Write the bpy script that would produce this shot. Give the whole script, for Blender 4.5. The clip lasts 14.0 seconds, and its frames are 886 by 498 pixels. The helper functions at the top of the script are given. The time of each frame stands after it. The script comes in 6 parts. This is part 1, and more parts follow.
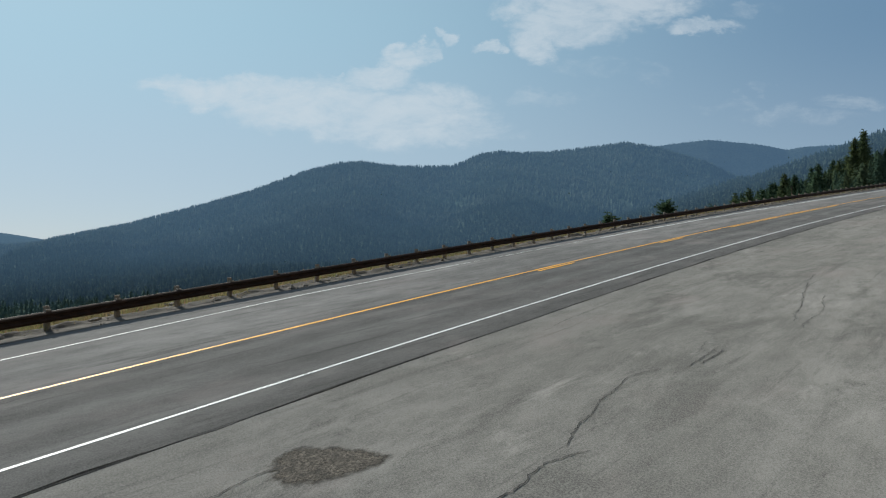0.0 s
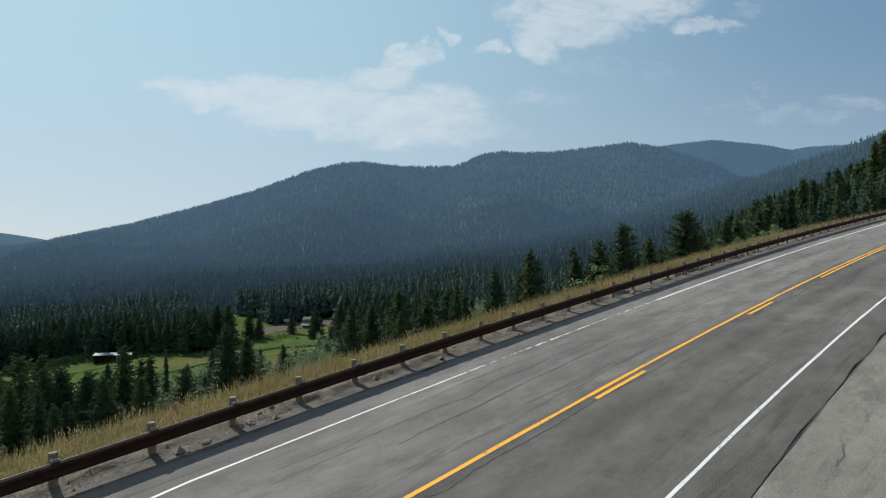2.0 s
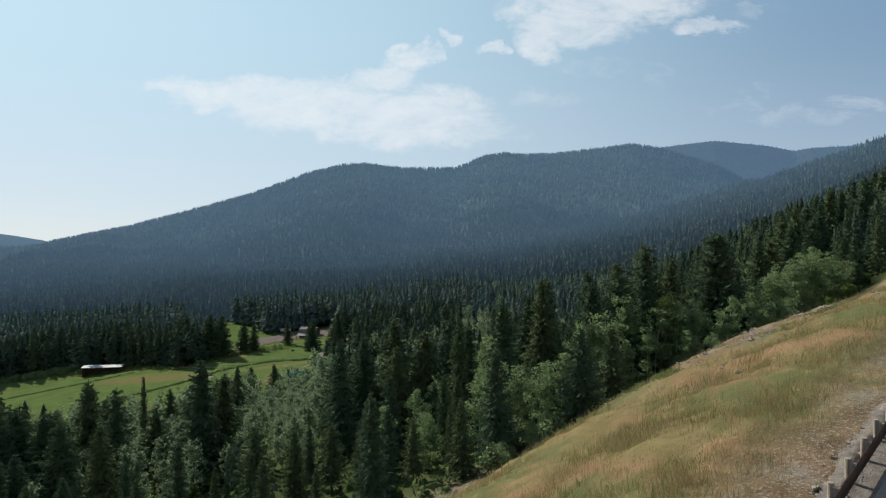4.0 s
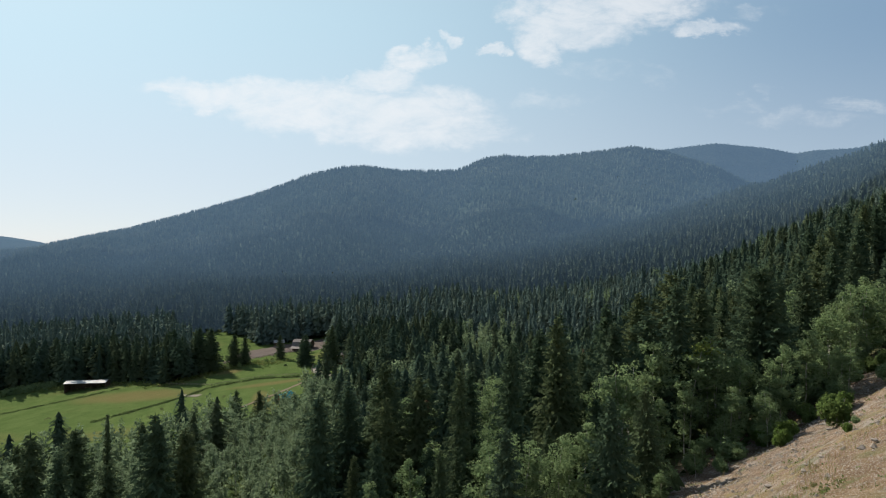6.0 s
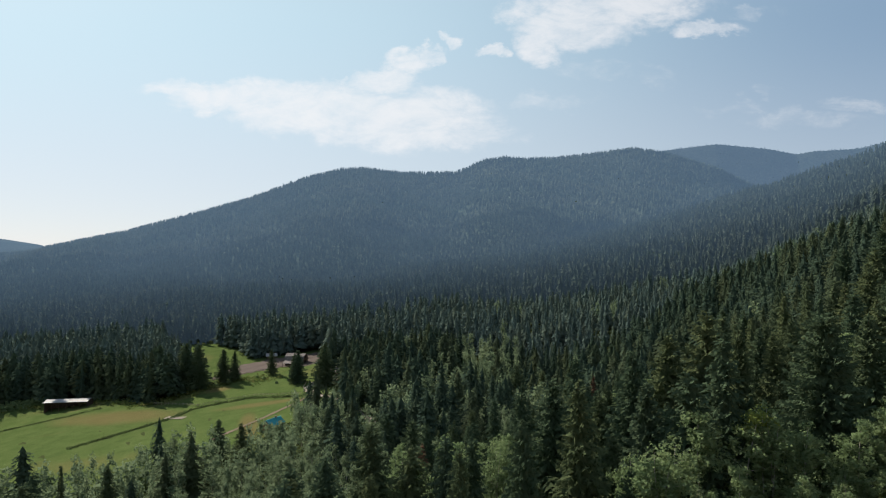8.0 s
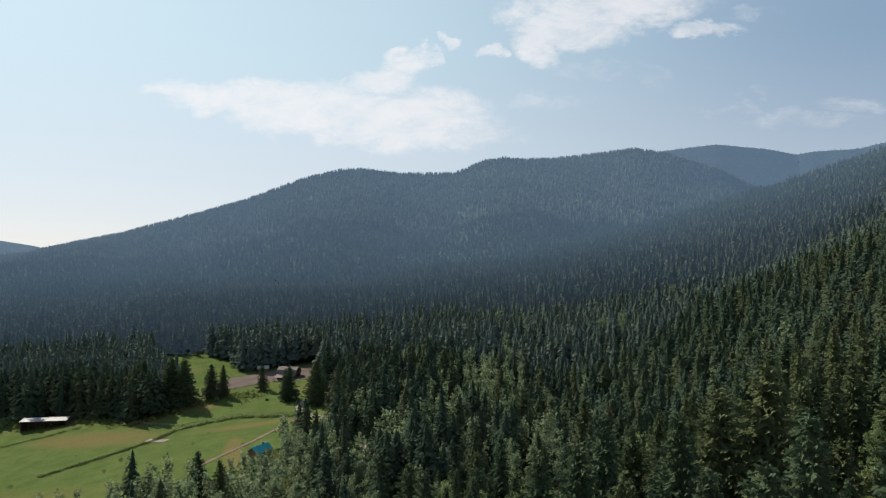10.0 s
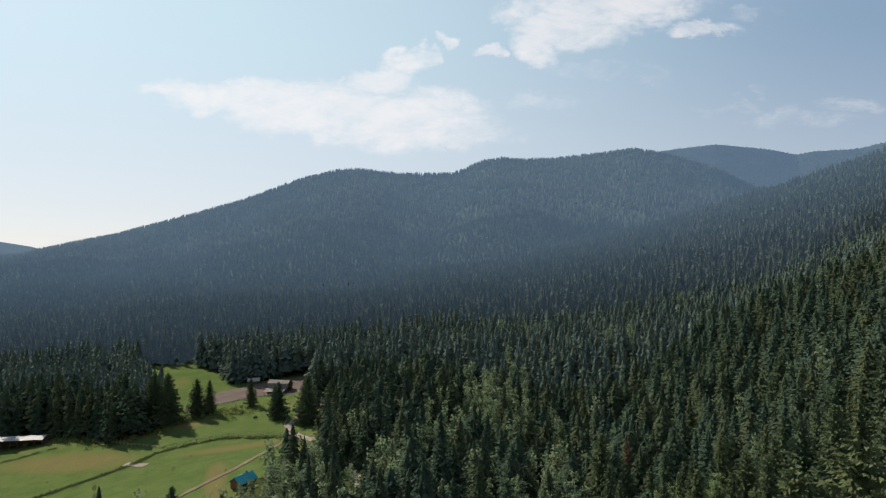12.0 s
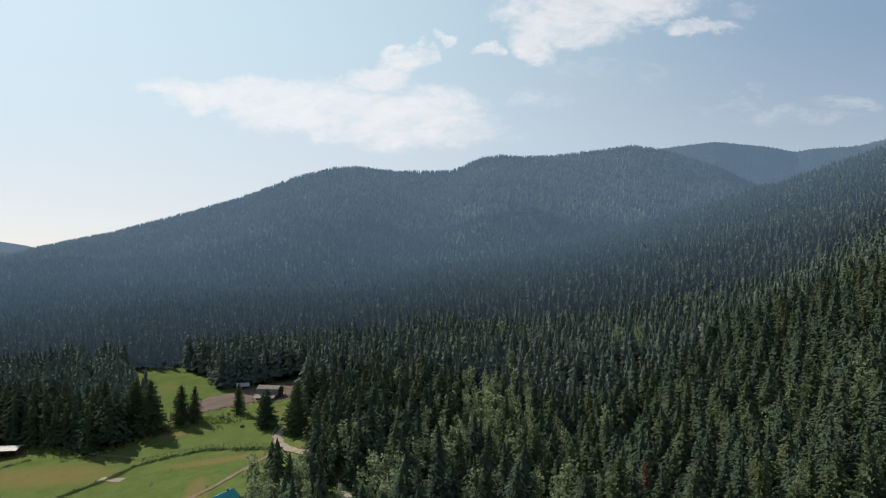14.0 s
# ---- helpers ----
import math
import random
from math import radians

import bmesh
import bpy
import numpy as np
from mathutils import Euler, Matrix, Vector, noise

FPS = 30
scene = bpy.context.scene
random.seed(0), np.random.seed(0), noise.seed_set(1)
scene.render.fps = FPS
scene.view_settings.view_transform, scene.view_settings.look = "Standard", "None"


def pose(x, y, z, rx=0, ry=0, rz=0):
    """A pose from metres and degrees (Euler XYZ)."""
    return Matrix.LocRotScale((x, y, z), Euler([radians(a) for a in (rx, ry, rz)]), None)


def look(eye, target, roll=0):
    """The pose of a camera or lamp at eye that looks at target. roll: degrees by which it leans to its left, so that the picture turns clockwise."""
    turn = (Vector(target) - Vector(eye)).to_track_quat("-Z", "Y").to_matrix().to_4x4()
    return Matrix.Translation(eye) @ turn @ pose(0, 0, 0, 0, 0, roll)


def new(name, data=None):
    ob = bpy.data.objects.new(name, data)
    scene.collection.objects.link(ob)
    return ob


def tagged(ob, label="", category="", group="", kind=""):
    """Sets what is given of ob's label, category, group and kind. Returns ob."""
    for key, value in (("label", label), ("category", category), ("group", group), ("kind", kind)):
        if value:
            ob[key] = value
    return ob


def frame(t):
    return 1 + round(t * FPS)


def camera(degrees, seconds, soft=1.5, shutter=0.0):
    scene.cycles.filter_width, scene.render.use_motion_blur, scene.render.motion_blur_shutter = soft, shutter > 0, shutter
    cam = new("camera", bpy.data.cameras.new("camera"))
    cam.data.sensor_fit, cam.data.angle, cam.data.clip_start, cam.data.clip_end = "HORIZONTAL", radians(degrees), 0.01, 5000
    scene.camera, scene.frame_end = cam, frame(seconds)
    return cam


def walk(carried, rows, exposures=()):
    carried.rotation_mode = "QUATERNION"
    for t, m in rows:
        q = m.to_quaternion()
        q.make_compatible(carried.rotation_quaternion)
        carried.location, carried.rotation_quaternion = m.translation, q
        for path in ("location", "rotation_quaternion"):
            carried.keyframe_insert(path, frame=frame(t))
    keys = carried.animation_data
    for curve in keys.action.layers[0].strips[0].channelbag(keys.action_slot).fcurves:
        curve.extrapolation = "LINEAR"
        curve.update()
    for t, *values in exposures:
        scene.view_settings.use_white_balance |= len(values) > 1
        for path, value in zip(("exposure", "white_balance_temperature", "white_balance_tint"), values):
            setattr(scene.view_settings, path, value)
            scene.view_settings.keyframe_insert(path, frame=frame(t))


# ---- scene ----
cam = camera(75.0, 14.0, 1.15)
PATH = [
    (0, (-4.713, -35.097, -0.199), (-4.755, -33.098, -0.205), 0.0),
    (0.5, (-4.739, -33.181, 0.018), (-4.781, -31.181, 0.011), 0.3),
    (1, (-4.825, -30.811, 0.654), (-4.867, -28.812, 0.649), 0.3),
    (1.5, (-4.863, -28.251, 1.722), (-4.908, -26.252, 1.718), 0.0),
    (2, (-4.83, -25.428, 2.863), (-4.88, -23.429, 2.857), 0.0),
    (2.5, (-4.857, -22.106, 4.101), (-4.909, -20.107, 4.097), 0.1),
    (3, (-4.897, -18.564, 5.534), (-4.952, -16.564, 5.529), 0.0),
    (3.2, (-4.925, -17.158, 6.094), (-4.981, -15.158, 6.088), 0.0),
    (5.5, (-5.282, 1.383, 12.271), (-5.334, 3.383, 12.273), 0.1),
    (6, (-5.113, 5.7, 13.836), (-5.168, 7.699, 13.838), 0.1),
    (6.5, (-4.995, 9.91, 15.438), (-5.051, 11.91, 15.441), 0.1),
    (7, (-5.138, 14.026, 17.052), (-5.194, 16.025, 17.056), 0.1),
    (7.5, (-5.216, 18.602, 18.695), (-5.27, 20.601, 18.699), 0.0),
    (8, (-5.102, 23.059, 20.213), (-5.156, 25.059, 20.218), 0.0),
    (10.5, (-6.285, 46.504, 26.865), (-6.333, 48.504, 26.871), -0.1),
    (11, (-6.493, 51.325, 28.258), (-6.539, 53.324, 28.262), -0.1),
    (11.5, (-6.51, 55.884, 29.287), (-6.557, 57.883, 29.292), -0.1),
    (12, (-6.609, 60.34, 30.268), (-6.654, 62.339, 30.273), -0.1),
    (12.5, (-6.674, 64.531, 30.89), (-6.717, 66.53, 30.892), -0.2),
    (13, (-6.523, 68.783, 30.746), (-6.566, 70.782, 30.749), -0.1),
    (13.5, (-6.292, 73.332, 30.668), (-6.335, 75.331, 30.669), -0.2),
    (14, (-6.726, 77.638, 30.533), (-6.765, 79.637, 30.532), -0.2),
]
walk(cam, [(t, look(eye, target, roll)) for t, eye, target, roll in PATH],
     [(0.0, 0.56, 5950, 5), (1.0, 0.6, 6000, 5), (2.0, 0.72, 6100, 6), (3.0, 0.85, 6250, 8), (5.0, 1.0, 6450, 10), (8.0, 1.05, 6700, 13), (14.0, 1.05, 6850, 15)])

# ---- world, sun ----
SUN_AZ, SUN_EL = radians(-45), radians(34.5)
to_sun = Vector((math.sin(SUN_AZ) * math.cos(SUN_EL), math.cos(SUN_AZ) * math.cos(SUN_EL), math.sin(SUN_EL)))
sun_data = bpy.data.lights.new("sun", "SUN")
sun_data.energy, sun_data.angle, sun_data.color = 5.0, radians(0.6), (1.0, 0.92, 0.80)
sun = new("sun", sun_data)
sun.matrix_world = look(to_sun * 200, (0, 0, 0))

world = bpy.data.worlds.new("world")
scene.world = world
world.use_nodes = True
wt = world.node_tree
wt.nodes.clear()


class Nodes:
    """Short hand for building node trees."""

    def __init__(self, tree):
        self.t = tree

    def add(self, kind, **props):
        n = self.t.nodes.new(kind)
        for k, v in props.items():
            setattr(n, k, v)
        return n

    def link(self, a, b):
        self.t.links.new(a, b)

    def feed(self, socket, v):
        if isinstance(v, bpy.types.NodeSocket):
            self.link(v, socket)
        elif v is not None:
            socket.default_value = v

    def math(self, op, a, b=None, c=None, clamp=False):
        n = self.add("ShaderNodeMath", operation=op, use_clamp=clamp)
        for s, v in zip(n.inputs, (a, b, c)):
            self.feed(s, v)
        return n.outputs[0]

    def noise(self, vec, scale, detail=4.0, rough=0.55, distort=0.0):
        n = self.add("ShaderNodeTexNoise")
        self.feed(n.inputs["Vector"], vec)
        for k, v in (("Scale", scale), ("Detail", detail), ("Roughness", rough), ("Distortion", distort)):
            n.inputs[k].default_value = v
        return n.outputs["Fac"]

    def ramp(self, fac, stops):
        n = self.add("ShaderNodeValToRGB")
        self.feed(n.inputs[0], fac)
        e = n.color_ramp.elements
        while len(e) < len(stops):
            e.new(0.5)
        for el, (p, c) in zip(e, stops):
            el.position = p
            el.color = (*c, 1) if len(c) == 3 else c
        return n.outputs[0]

    def step(self, v, lo, hi, a=0.0, b=1.0):
        n = self.add("ShaderNodeMapRange", interpolation_type="SMOOTHSTEP")
        for s, x in zip(n.inputs, (v, lo, hi, a, b)):
            self.feed(s, x)
        return n.outputs[0]

    def mix(self, fac, a, b, blend="MIX"):
        n = self.add("ShaderNodeMix", data_type="RGBA", blend_type=blend)
        self.feed(n.inputs[0], fac)
        for s, v in ((n.inputs[6], a), (n.inputs[7], b)):
            self.feed(s, (*v, 1) if isinstance(v, tuple) and len(v) == 3 else v)
        return n.outputs[2]

    def scaled(self, vec, x, y, z):
        n = self.add("ShaderNodeMapping")
        self.feed(n.inputs[0], vec)
        n.inputs["Scale"].default_value = (x, y, z)
        return n.outputs[0]

    def bump(self, height, strength, distance):
        n = self.add("ShaderNodeBump")
        n.inputs["Strength"].default_value = strength
        n.inputs["Distance"].default_value = distance
        self.link(height, n.inputs["Height"])
        return n.outputs[0]


w = Nodes(wt)
sky = w.add("ShaderNodeTexSky", sky_type="NISHITA", sun_disc=False, sun_elevation=SUN_EL, sun_rotation=SUN_AZ)
sky.altitude, sky.air_density, sky.dust_density, sky.ozone_density = 1800, 1.0, 2.2, 1.2
coord = w.add("ShaderNodeTexCoord").outputs["Generated"]
sep = w.add("ShaderNodeSeparateXYZ")
w.link(coord, sep.inputs[0])
front = w.math("MAXIMUM", sep.outputs[1], 0.05)
cu, cv = w.math("DIVIDE", sep.outputs[0], front), w.math("DIVIDE", sep.outputs[2], front)
flat = w.add("ShaderNodeCombineXYZ")
w.link(cu, flat.inputs[0]), w.link(cv, flat.inputs[1])
wisp = w.noise(w.scaled(flat.outputs[0], 7.0, 17.0, 1.0), 1.0, 10.0, 0.68, 0.7)
fine = w.noise(w.scaled(flat.outputs[0], 26.0, 48.0, 1.0), 1.0, 7.0, 0.68, 0.4)
# the fair-weather clouds: where each lies in the sky, its half-width and half-height, and how thick it is
CLOUDS = [(-0.475, 0.283, 0.099, 0.018, 0.8), (-0.375, 0.268, 0.144, 0.034, 1), (-0.245, 0.248, 0.18, 0.05, 1), (-0.095, 0.228, 0.162, 0.056, 0.95), (0.005, 0.202, 0.099, 0.03, 0.7), (-0.13, 0.292, 0.0675, 0.026, 0.9),
          (-0.085, 0.325, 0.0378, 0.022, 0.95), (-0.055, 0.345, 0.027, 0.015, 0.9), (-0.01, 0.36, 0.0198, 0.018, 0.9), (-0.2, 0.302, 0.0162, 0.008, 0.7), (0.275, 0.43, 0.15, 0.05, 1.1), (0.185, 0.385, 0.0968, 0.04, 1.05),
          (0.145, 0.345, 0.0528, 0.03, 0.95), (0.105, 0.415, 0.0528, 0.026, 0.8), (0.055, 0.345, 0.0246, 0.01, 0.8), (0.425, 0.38, 0.066, 0.014, 0.85), (0.235, 0.312, 0.088, 0.016, 0.36), (0.145, 0.258, 0.088, 0.018, 0.43),
          (0.345, 0.298, 0.044, 0.014, 0.36), (0.445, 0.243, 0.0792, 0.014, 0.36), (0.585, 0.222, 0.114, 0.018, 0.43), (0.685, 0.25, 0.0616, 0.016, 0.5), (0.525, 0.272, 0.0352, 0.01, 0.36), (0.495, 0.405, 0.0528, 0.012, 0.4)]
cover = None
drift_u = w.math("ADD", cu, w.math("MULTIPLY", w.math("SUBTRACT", w.noise(flat.outputs[0], 9.0, 5.0, 0.6), 0.5), 0.16))
drift_v = w.math("ADD", cv, w.math("MULTIPLY", w.math("SUBTRACT", w.noise(w.scaled(flat.outputs[0], 1.0, 1.6, 1.0), 13.0, 5.0, 0.6), 0.5), 0.075))
for x, z, rx, rz, thick in CLOUDS:
    qx = w.math("DIVIDE", w.math("SUBTRACT", drift_u, x), rx * 1.12)
    qz = w.math("DIVIDE", w.math("SUBTRACT", drift_v, z), rz * 1.15)
    q = w.math("ADD", w.math("MULTIPLY", qx, qx), w.math("MULTIPLY", qz, qz))
    one = w.math("MULTIPLY", w.math("SUBTRACT", 1.25, q, clamp=True), thick)
    cover = one if cover is None else w.math("MAXIMUM", cover, one)
veil = w.math("ADD", w.math("MULTIPLY", wisp, 0.75), w.math("MULTIPLY", fine, 0.4))
density = w.step(w.math("ADD", w.math("MULTIPLY", cover, 0.42), veil), 0.62, 1.14, 0.0, 0.82)
density = w.math("MULTIPLY", density, w.step(cover, 0.0, 0.6))
density = w.math("MULTIPLY", density, w.step(sep.outputs[1], 0.05, 0.3))
# smoke haze that whitens the air low down, brighter towards the sun
level = w.math("SQRT", w.math("MAXIMUM", w.math("SUBTRACT", 1.0, w.math("MULTIPLY", sep.outputs[2], sep.outputs[2])), 0.0001))
sunward = w.math("DIVIDE", w.math("ADD", w.math("MULTIPLY", sep.outputs[0], math.sin(SUN_AZ)), w.math("MULTIPLY", sep.outputs[1], math.cos(SUN_AZ))), level)
toward = w.step(sunward, 1.02, 0.08)
away = w.step(sunward, 0.1, -0.6)
rise = w.step(sep.outputs[2], 0.36, 0.75)
low = w.mix(toward, (4.0, 4.6, 5.05), (2.75, 3.4, 4.0))
high = w.mix(toward, (3.62, 5.0, 5.62), (1.5, 2.35, 3.3))
smoke = w.mix(w.step(cv, 0.02, 0.42), low, high)
smoke = w.mix(away, smoke, (3.3, 3.8, 4.3))
smoke = w.mix(rise, smoke, (2.2, 2.95, 3.8))
air = w.mix(0.9, sky.outputs[0], smoke)
lit = w.mix(density, air, w.mix(toward, (5.6, 5.9, 6.1), (4.9, 5.2, 5.5)))
bg = w.add("ShaderNodeBackground")
w.link(lit, bg.inputs[0])
bg.inputs[1].default_value = 0.076
w.link(bg.outputs[0], w.add("ShaderNodeOutputWorld").inputs[0])


# ---- materials ----
def material(name, build, rough=0.85, metal=0.0, spec=0.3, matt=0.3):
    m = bpy.data.materials.new(name)
    m.use_nodes = True
    t = m.node_tree
    t.nodes.clear()
    k = Nodes(t)
    p = k.add("ShaderNodeBsdfPrincipled")
    p.inputs["Roughness"].default_value = rough
    p.inputs["Metallic"].default_value = metal
    p.inputs["Diffuse Roughness"].default_value = matt if rough > 0.88 else 0.0
    p.inputs["Specular IOR Level"].default_value = spec
    out = k.add("ShaderNodeOutputMaterial")
    k.link(p.outputs[0], out.inputs[0])
    build(k, p, out)
    return m


def where(k, kind="Object"):
    return k.add("ShaderNodeTexCoord").outputs[kind]


def position(k):
    return k.add("ShaderNodeNewGeometry").outputs["Position"]


def attribute(k, name):
    return k.add("ShaderNodeAttribute", attribute_name=name).outputs["Fac"]


def simple(c1, c2, scale, rough=0.85, bump=0.0, stretch=(1, 1, 1), metal=0.0, fine=None, spec=0.06):
    """Two colours mottled by noise at one scale, with a finer grain."""

    def build(k, p, out):
        v = k.scaled(where(k), *stretch)
        a = k.noise(v, scale, 6.0, 0.6)
        b = k.noise(v, fine or scale * 9, 3.0, 0.6)
        c = k.mix(k.step(a, 0.3, 0.7), c1, c2)
        c = k.mix(k.step(b, 0.35, 0.75, 0.0, 0.35), c, tuple(x * 0.55 for x in c1))
        k.link(c, p.inputs["Base Color"])
        if bump:
            k.link(k.bump(b, 0.6, bump), p.inputs["Normal"])

    return lambda name: material(name, build, rough, metal, spec)


def asphalt(c_dark, c_light, wheel, grit, lanes=None, patchy=0.25):
    def build(k, p, out):
        v = where(k)
        big = k.noise(k.scaled(v, 0.10, 0.45, 1), 1.0, 6.0, 0.65)
        mid = k.noise(k.scaled(v, 0.8, 1.7, 1), 1.0, 7.0, 0.72)
        streak = k.noise(k.scaled(v, 0.09, 2.4, 1), 1.0, 7.0, 0.7, 0.9)
        grain = k.noise(v, 34.0, 3.0, 0.75)
        stone = k.add("ShaderNodeTexVoronoi")
        k.link(v, stone.inputs["Vector"])
        stone.inputs["Scale"].default_value = 45
        c = k.mix(k.step(big, 0.3, 0.7), c_dark, c_light)
        c = k.mix(k.step(mid, 0.35, 0.72, 0.0, 0.75), c, tuple(x * 0.72 for x in c_dark))
        c = k.mix(k.step(streak, 0.52, 0.70, 0.0, wheel), c, tuple(x * 0.5 for x in c_dark))
        worn = k.noise(k.scaled(v, 0.2, 0.5, 1), 1.0, 8.0, 0.74, 0.3)
        c = k.mix(k.step(worn, 0.5, 0.64, 0.0, patchy), c, tuple(x * 0.62 for x in c_dark))
        pale = k.noise(k.scaled(v, 0.35, 1.1, 1), 1.0, 8.0, 0.75, 0.4)
        c = k.mix(k.step(pale, 0.56, 0.72, 0.0, patchy * 0.8), c, tuple(x * 1.3 for x in c_light))
        if lanes:
            n = k.math("ADD", attribute(k, "offset"), k.math("MULTIPLY", k.math("SUBTRACT", k.noise(k.scaled(v, 0.3, 0.3, 1), 1.0, 4.0), 0.5), 0.5))
            tone = k.ramp(k.math("DIVIDE", n, 11.0), [(p / 11, (q, q, q * 1.02)) for p, q in lanes])
            c = k.mix(1.0, c, tone, "MULTIPLY")
        c = k.mix(k.step(grain, 0.3, 0.7, 0.0, grit), c, tuple(min(1, x * 1.7) for x in c_light))
        c = k.mix(k.step(stone.outputs[0], 0.1, 0.5, grit, 0.0), c, tuple(x * 0.4 for x in c_dark))
        stain = k.noise(k.scaled(v, 0.08, 0.6, 1), 1.0, 6.0, 0.7, 0.2)
        c = k.mix(k.step(stain, 0.52, 0.72, 0.0, 0.22), c, tuple(x * 0.66 for x in c_dark))
        rosy = k.noise(k.scaled(v, 0.2, 0.35, 1), 1.0, 4.0, 0.6)
        c = k.mix(k.step(rosy, 0.5, 0.7, 0.0, 0.3), c, (c_light[0] * 1.2, c_light[1] * 1.08, c_light[2] * 1.1))
        k.link(c, p.inputs["Base Color"])
        k.link(k.bump(grain, 0.7, 0.012), p.inputs["Normal"])

    return build


M_ROAD = material("road_asphalt", asphalt((0.124, 0.119, 0.112), (0.210, 0.200, 0.187), 0.9, 0.2,
                  [(0.8, 0.96), (1.7, 1.06), (2.4, 1.18), (3.1, 0.94), (3.75, 1.2), (4.4, 0.92), (5.3, 1.04), (5.8, 0.54), (6.3, 0.74), (7.0, 0.50), (7.6, 0.78), (8.4, 0.50), (9.1, 0.74), (9.6, 0.58), (10.4, 0.45)]), 0.92, 0.0, 0.05)
M_APRON = material("apron_asphalt", asphalt((0.116, 0.110, 0.099), (0.208, 0.196, 0.178), 0.85, 0.42, None, 1.0), 0.95, 0.0, 0.05)


def paint(c, under):
    def build(k, p, out):
        v = where(k)
        wear = k.math("ADD", k.noise(v, 9.0, 6.0, 0.7), k.math("MULTIPLY", k.noise(k.scaled(v, 0.4, 1, 1), 1.0, 3.0), 0.35))
        k.link(k.mix(k.step(wear, 0.72, 0.86), c, under), p.inputs["Base Color"])

    return build


M_WHITE = material("white_road_paint", paint((0.58, 0.58, 0.565), (0.2, 0.2, 0.19)), 0.6)
M_YELLOW = material("yellow_road_paint", paint((0.64, 0.31, 0.022), (0.2, 0.16, 0.1)), 0.6)
M_WORN = material("worn_white_road_paint", paint((0.5, 0.5, 0.48), (0.17, 0.165, 0.155)), 0.7)
M_TAR = simple((0.045, 0.043, 0.041), (0.095, 0.09, 0.083), 4.0, 0.9)("crack_filler")


def hole_build(k, p, out):
    """Loose grey and tan grit in a worn hollow, thinning out at its rim."""
    v = where(k)
    grit, lump_ = k.noise(v, 22.0, 4.0, 0.7), k.noise(v, 5.0, 5.0, 0.7)
    c = k.mix(k.step(grit, 0.35, 0.65), (0.045, 0.040, 0.034), (0.19, 0.165, 0.135))
    c = k.mix(k.step(lump_, 0.4, 0.65, 0.0, 0.7), c, (0.055, 0.050, 0.044))
    k.link(c, p.inputs["Base Color"])
    k.link(k.bump(grit, 1.0, 0.03), p.inputs["Normal"])
    k.link(k.step(k.math("ADD", k.math("MULTIPLY", attribute(k, "core"), 1.5), k.math("MULTIPLY", lump_, 0.9)), 0.5, 0.95), p.inputs["Alpha"])


M_HOLE = material("broken_asphalt", hole_build, 0.95, 0.0, 0.05)
M_GRAVEL = simple((0.092, 0.082, 0.072), (0.168, 0.150, 0.131), 2.2, 0.95, 0.06, fine=17.0)("shoulder_gravel")
M_ROCK = simple((0.17, 0.15, 0.128), (0.28, 0.25, 0.215), 3.0, 0.95, 0.03)("grey_rock")
M_STEEL = simple((0.028, 0.019, 0.015), (0.048, 0.029, 0.021), 1.6, 0.7, 0.003, (1, 3, 3), 0.35)("weathering_steel")
M_POST = simple((0.17, 0.14, 0.11), (0.30, 0.26, 0.21), 5.0, 0.9, 0.006, (4, 4, 0.7))("weathered_timber")
M_BARK = simple((0.055, 0.042, 0.033), (0.11, 0.088, 0.07), 4.0, 0.95, 0.02, (3, 3, 0.6))("conifer_bark")
M_ASPEN_BARK = simple((0.24, 0.235, 0.20), (0.38, 0.37, 0.33), 2.0, 0.9, 0.01)("aspen_bark")
M_DEADWOOD = simple((0.16, 0.14, 0.125), (0.27, 0.25, 0.23), 3.0, 0.95)("dead_wood")
M_BARN = simple((0.065, 0.048, 0.038), (0.12, 0.09, 0.07), 1.0, 0.9, 0.01, (6, 6, 0.5))("barn_boards")
M_LOG = simple((0.13, 0.075, 0.042), (0.2, 0.12, 0.07), 1.0, 0.85, 0.01, (1, 1, 6))("log_wall")
M_TIN = simple((0.23, 0.24, 0.245), (0.31, 0.315, 0.32), 0.5, 0.6, 0.0, (8, 0.5, 1), 0.0)("pale_sheet_metal")
M_TEAL = simple((0.035, 0.26, 0.30), (0.055, 0.33, 0.37), 0.6, 0.5, 0.0, (8, 0.5, 1))("teal_sheet_metal")
M_BROWNROOF = simple((0.11, 0.098, 0.092), (0.18, 0.165, 0.155), 0.8, 0.85, 0.01)("shingle_roof")
M_DARK = simple((0.02, 0.018, 0.016), (0.035, 0.03, 0.027), 1.0, 0.9)("dark_interior")
M_PLASTER = simple((0.62, 0.6, 0.56), (0.74, 0.72, 0.68), 1.5, 0.8)("white_siding")
M_TRACK = simple((0.16, 0.14, 0.115), (0.24, 0.215, 0.18), 0.3, 0.95, 0.02)("gravel_track")
M_DIRT = simple((0.105, 0.08, 0.055), (0.155, 0.122, 0.088), 0.4, 0.95, 0.02)("dirt_track")
M_CORRAL = simple((0.068, 0.053, 0.046), (0.10, 0.080, 0.069), 0.1, 0.95, 0.02, fine=2.0)("corral_dirt")


